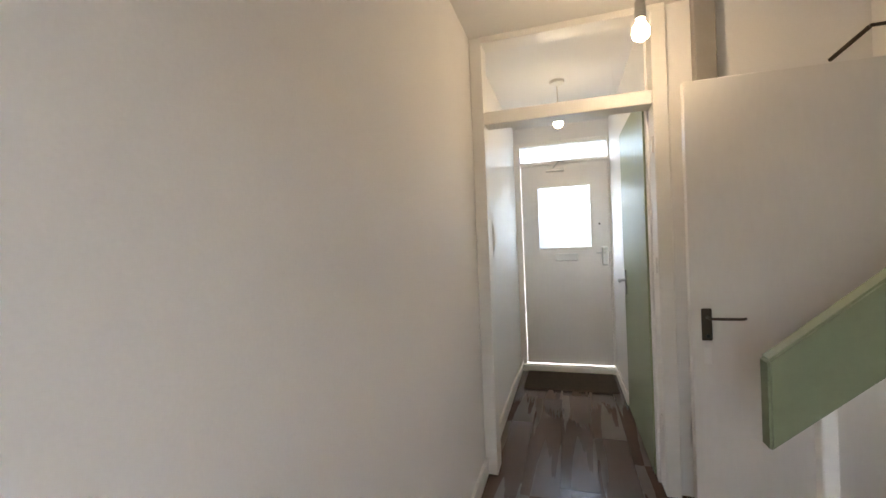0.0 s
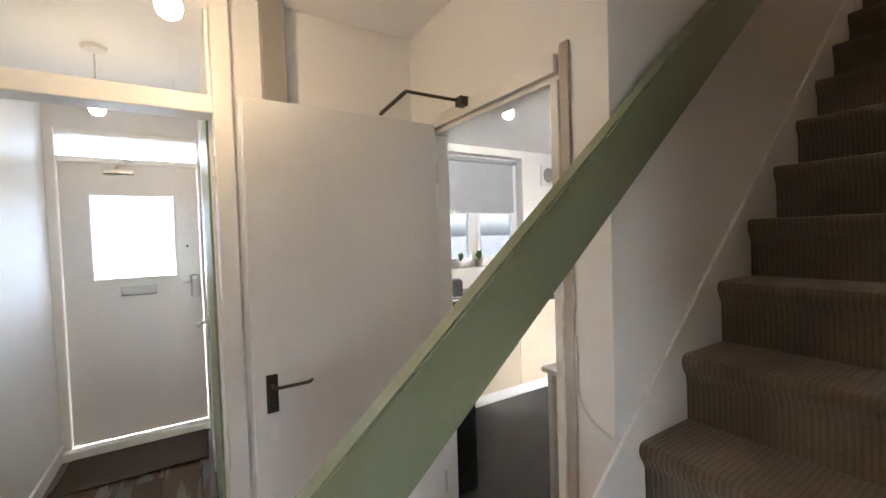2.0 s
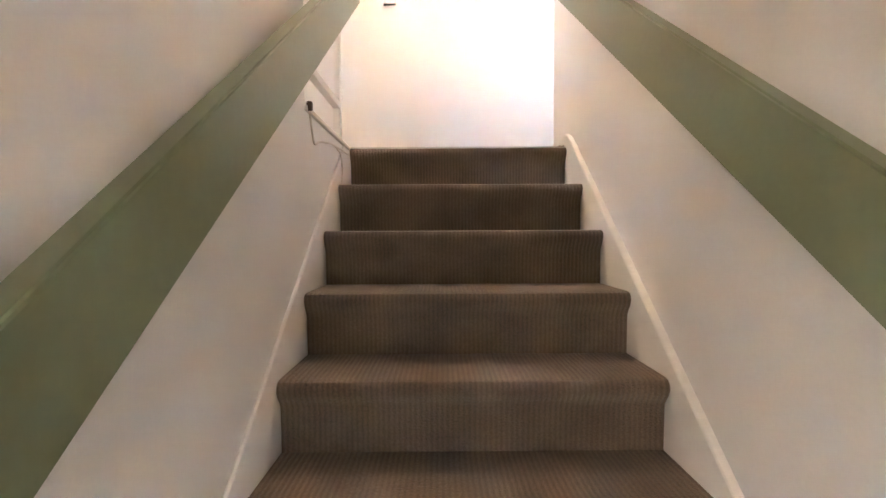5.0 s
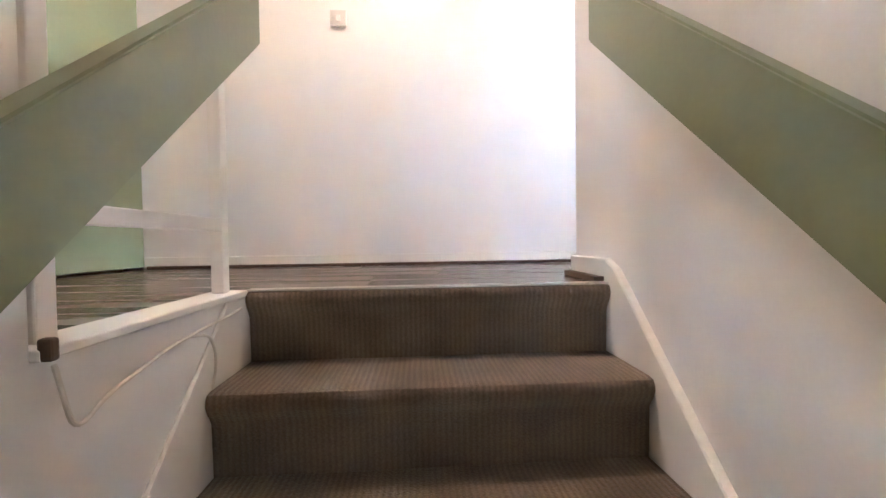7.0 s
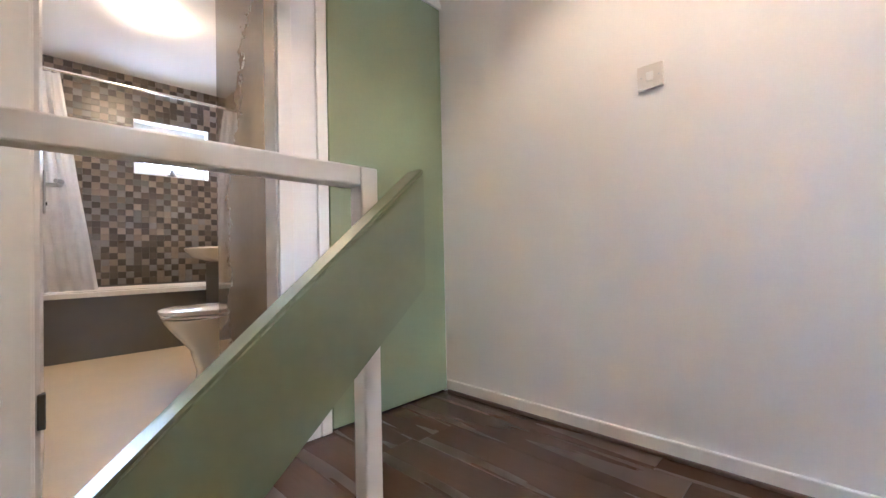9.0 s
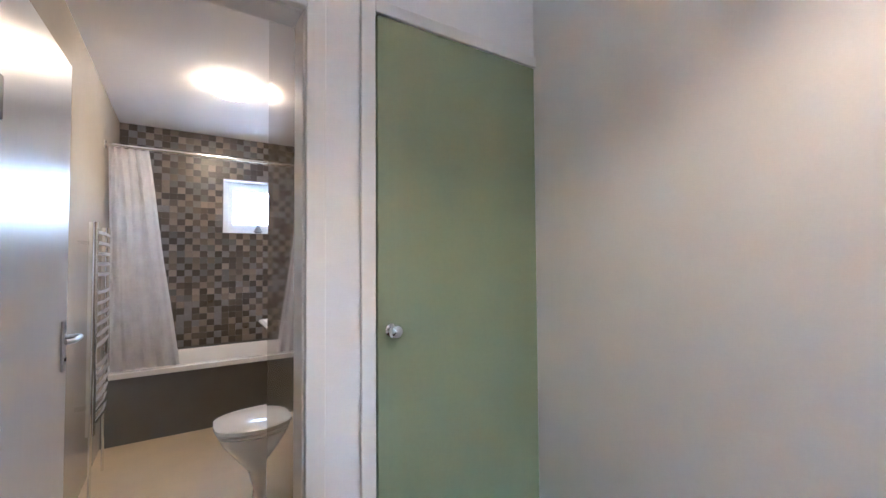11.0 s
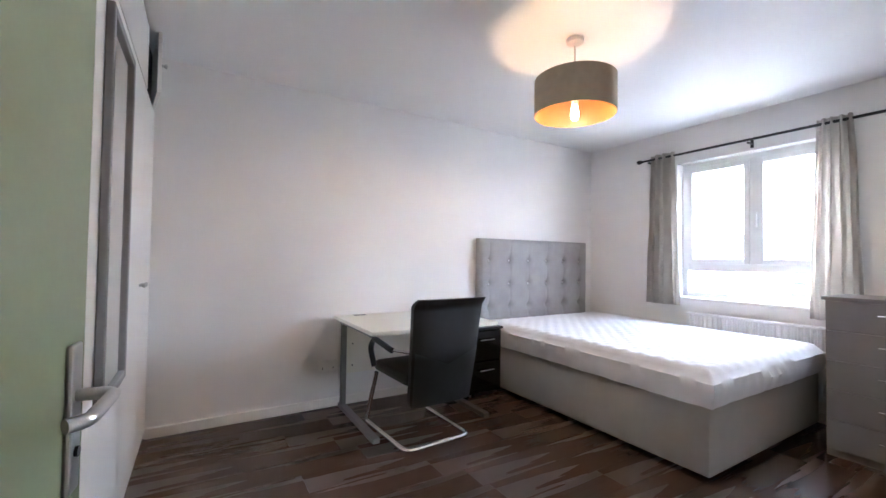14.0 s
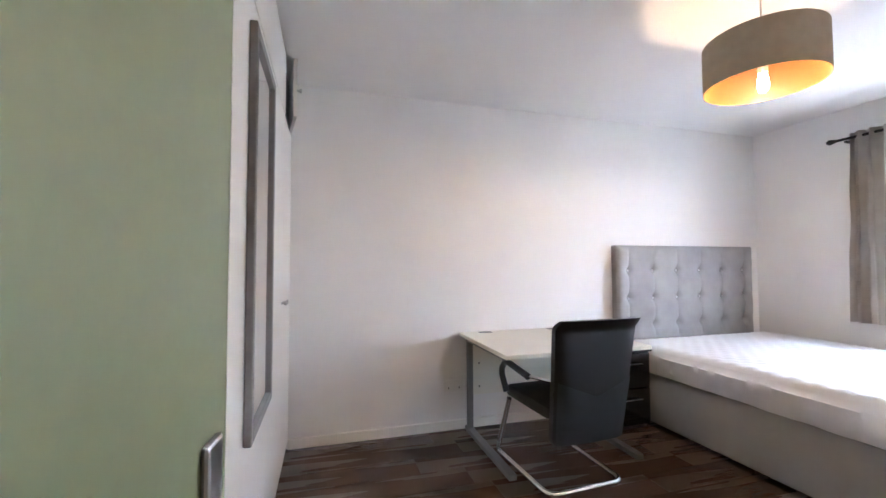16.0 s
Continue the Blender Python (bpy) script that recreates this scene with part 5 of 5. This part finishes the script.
def plant(x, tall, pot):
    p = thing("potted_plant", "small green plant in a pot on the kitchen sill", "plant", (x, 2.775, -1.56), group="plants on the kitchen sill")
    part("pot", lathe(bmesh.new(), [(0.032, 0), (0.042, 0.07), (0.045, 0.075), (0.04, 0.075), (0.036, 0.06), (0, 0.06)], seg=18), pot, p, smooth=True)
    bm = bmesh.new()
    rng = random.Random(int(x * 1000))
    for k in range(26):
        a, l = rng.uniform(0, 6.28), rng.uniform(0.4, 1.0) * tall
        tip = Vector((math.cos(a) * 0.06 * rng.uniform(0.3, 1), math.sin(a) * 0.045 * rng.uniform(0.3, 1), 0.07 + l))
        d = Vector((-math.sin(a), math.cos(a), 0)) * 0.014
        mid = tip * 0.6 + Vector((0, 0, 0.03))
        vs = [bm.verts.new(q) for q in ((0, 0, 0.06), mid + d, tip, mid - d)]
        bm.faces.new(vs)
    tagged(part("foliage", bm, LEAF, p), "thin green leaves")


plant(-1.02, 0.10, TERRACOTTA)
plant(-0.66, 0.10, PLASTIC)
plant(-0.42, 0.12, TERRACOTTA)
pan = thing("toaster", "black long-slot toaster on the dark worktop", "toaster", (-1.37, 2.14, G + 0.828))
part("body", bx(0, 0, 0.012, 0.31, 0.17, 0.185, bevel=0.035), BLACK, pan, smooth=True)
part("base", bx(0.015, 0.012, 0, 0.295, 0.158, 0.0118), STEEL, pan)
part("trim_band", bx(-0.001, -0.002, 0.03, 0.311, -0.0005, 0.036), STEEL, pan, "thin steel band")
part("slot", bx(0.035, 0.06, 0.1845, 0.275, 0.085, 0.1856), STEEL, pan)
ket = thing("kettle", "black upright kettle on the dark worktop", "kettle", (-1.53, 1.93, G + 0.828))
part("base", lathe(bmesh.new(), [(0.075, 0), (0.075, 0.018), (0.07, 0.02)], seg=24), BLACK, ket, smooth=True)
part("jug", lathe(bmesh.new(), [(0.072, 0.021), (0.07, 0.1), (0.058, 0.19), (0.05, 0.205), (0.02, 0.212), (0, 0.213)], seg=28), BLACK, ket, smooth=True)
bm = bmesh.new()
tube(bm, arc([(0.055, 0, 0.19), (0.11, 0, 0.18), (0.115, 0, 0.08), (0.07, 0, 0.06)], 0.03), 0.009, 10)
part("handle", bm, STEEL, ket, "steel handle", smooth=True)
bin_ = thing("kitchen_bin", "tall slim black pedal bin by the doorway", "bin", (-1.80, 1.22, G))
part("body", bx(-0.07, -0.13, 0.0, 0.07, 0.13, 0.62, bevel=0.02), BLACK, bin_, smooth=True)
part("lid", bx(-0.075, -0.135, 0.621, 0.075, 0.135, 0.66, bevel=0.015), BLACK, bin_, smooth=True)
kt = thing("kitchen_table", "small white kitchen table beside the doorway", "table", (-1.62, 0.14, G))
part("tabletop", bx(0, 0, 0.72, 0.62, 0.58, 0.745, bevel=0.004), PLASTIC, kt)
for lx, ly in ((0.02, 0.02), (0.57, 0.02), (0.02, 0.53), (0.57, 0.53)):
    part("leg", bx(lx, ly, 0, lx + 0.03, ly + 0.03, 0.7195, bevel=0.003), PLASTIC, kt)

# ---- outside ----
setting("ground", boxes((-400, -600, -3.4, 400, 600, -2.9)), ASPHALT, "grey street ground")


def far_building(x0, x1, y, d, h, mt, floors, cols, label, zb=-2.9):
    b = thing("apartment_building", label, "building", (x0, y, zb))
    w = x1 - x0
    part("wall", bx(0, 0, 0, w, d, h), mt, b)
    part("roof", bx(-0.3, -0.3, h, w + 0.3, d + 0.3, h + 0.4), FARWIN, b)
    cw, fh = w / cols, h / floors
    me = None
    for i in range(cols):
        for j in range(floors):
            if me is None:
                me = mesh_of("window", bx(-cw * 0.3, -0.08, -fh * 0.3, cw * 0.3, 0.02, fh * 0.25), FARWIN)
            o = new("window", me)
            o.parent = b
            o.location = (cw * (i + 0.5), 0, fh * (j + 0.5))


far_building(-34, -16, 62, 12, 7.5, RENDERW, 3, 7, "pale rendered apartment block across the street")
far_building(-62, -37, 75, 12, 6.5, BRICK, 2, 9, "red brick terrace in the distance")
far_building(-14, 10, 48, 12, 9.0, RENDERW, 3, 8, "pale apartment block with balconies")
far_building(-100, -66, 90, 12, 5.5, RENDERW, 2, 9, "low pale building far off")
far_building(-40, -2, 30, 6, 2.2, RENDERW, 1, 6, "low white garage row below the window")


# ---- pieces: planks and mosaic ----
def planks(parent, x0, x1, y0, y1, z, seed, w=0.19, length=1.25):
    rng = random.Random(seed)
    meshes = {}
    x = x0
    while x < x1 - 0.01:
        xe = min(x + w, x1)
        y = y0 - rng.uniform(0, length * 0.9)
        while y < y1:
            a, c = max(y, y0), min(y + length, y1)
            if c - a > 0.03:
                key = (round(xe - x, 3), round(c - a, 3))
                if key not in meshes:
                    hw_, hl = (xe - x) / 2 - 0.0003, (c - a) / 2 - 0.0003
                    meshes[key] = mesh_of("plank", bx(-hw_, -hl, -0.007, hw_, hl, 0.0, bevel=0.0008), PLANK)
                o = new("plank", meshes[key])
                o.parent = parent
                o.location = ((x + xe) / 2, (a + c) / 2, z)
            y += length
        x = xe


by_name = bpy.data.objects
planks(by_name["floor_hall_base"], HW, KX, -1.9, 2.86, G, 1)
planks(by_name["floor_landing_base"], 0.032, EW, -3.0, NW, 0.0, 2)
planks(by_name["floor_landing_base"], -0.69, 0.032, 0.076, NW, 0.0, 3)
planks(by_name["floor_bedroom_base"], BW, -0.69, WARDY - 0.02, BN, 0.0, 4)


def mosaic():
    wall = by_name["wall_bathroom_north"]
    rng = random.Random(7)
    tw, th = 0.06, 0.058
    shared = [mesh_of("tile", box(bmesh.new(), -tw / 2 + 0.001, -0.006, -th / 2 + 0.001, tw / 2 - 0.001, 0, th / 2 - 0.001, bevel=0.0), m) for m in MOSAIC]
    n = 0
    rest = [bmesh.new() for _ in MOSAIC]
    nx, nz = int((TE - TW) / tw), int((UC - 0.50) / th)
    for j in range(nz):
        for i in range(nx + 1):
            x, z = TW + 0.014 + tw * (i + 0.5), UC - th * (j + 0.5)
            if x + tw / 2 > TE or (0.21 < x < 0.905 and 1.54 < z < 2.11):
                continue
            k = rng.choices(range(4), (5, 3, 0.4, 0.8) if (i + j) % 2 else (0.5, 1, 4, 4))[0]
            if -0.2 < x < 0.52 and z > 0.9 and n < 300:
                o = new("tile", shared[k])
                o.parent = wall
                o.location = (x, TN, z)
                n += 1
            else:
                box(rest[k], x - tw / 2 + 0.001, TN - 0.006, z - th / 2 + 0.001, x + tw / 2 - 0.001, TN, z + th / 2 - 0.001)
    for k, bm in enumerate(rest):
        o = part("mosaic_tiles", bm, MOSAIC[k], wall)
        tagged(o, kind="stuff")


mosaic()
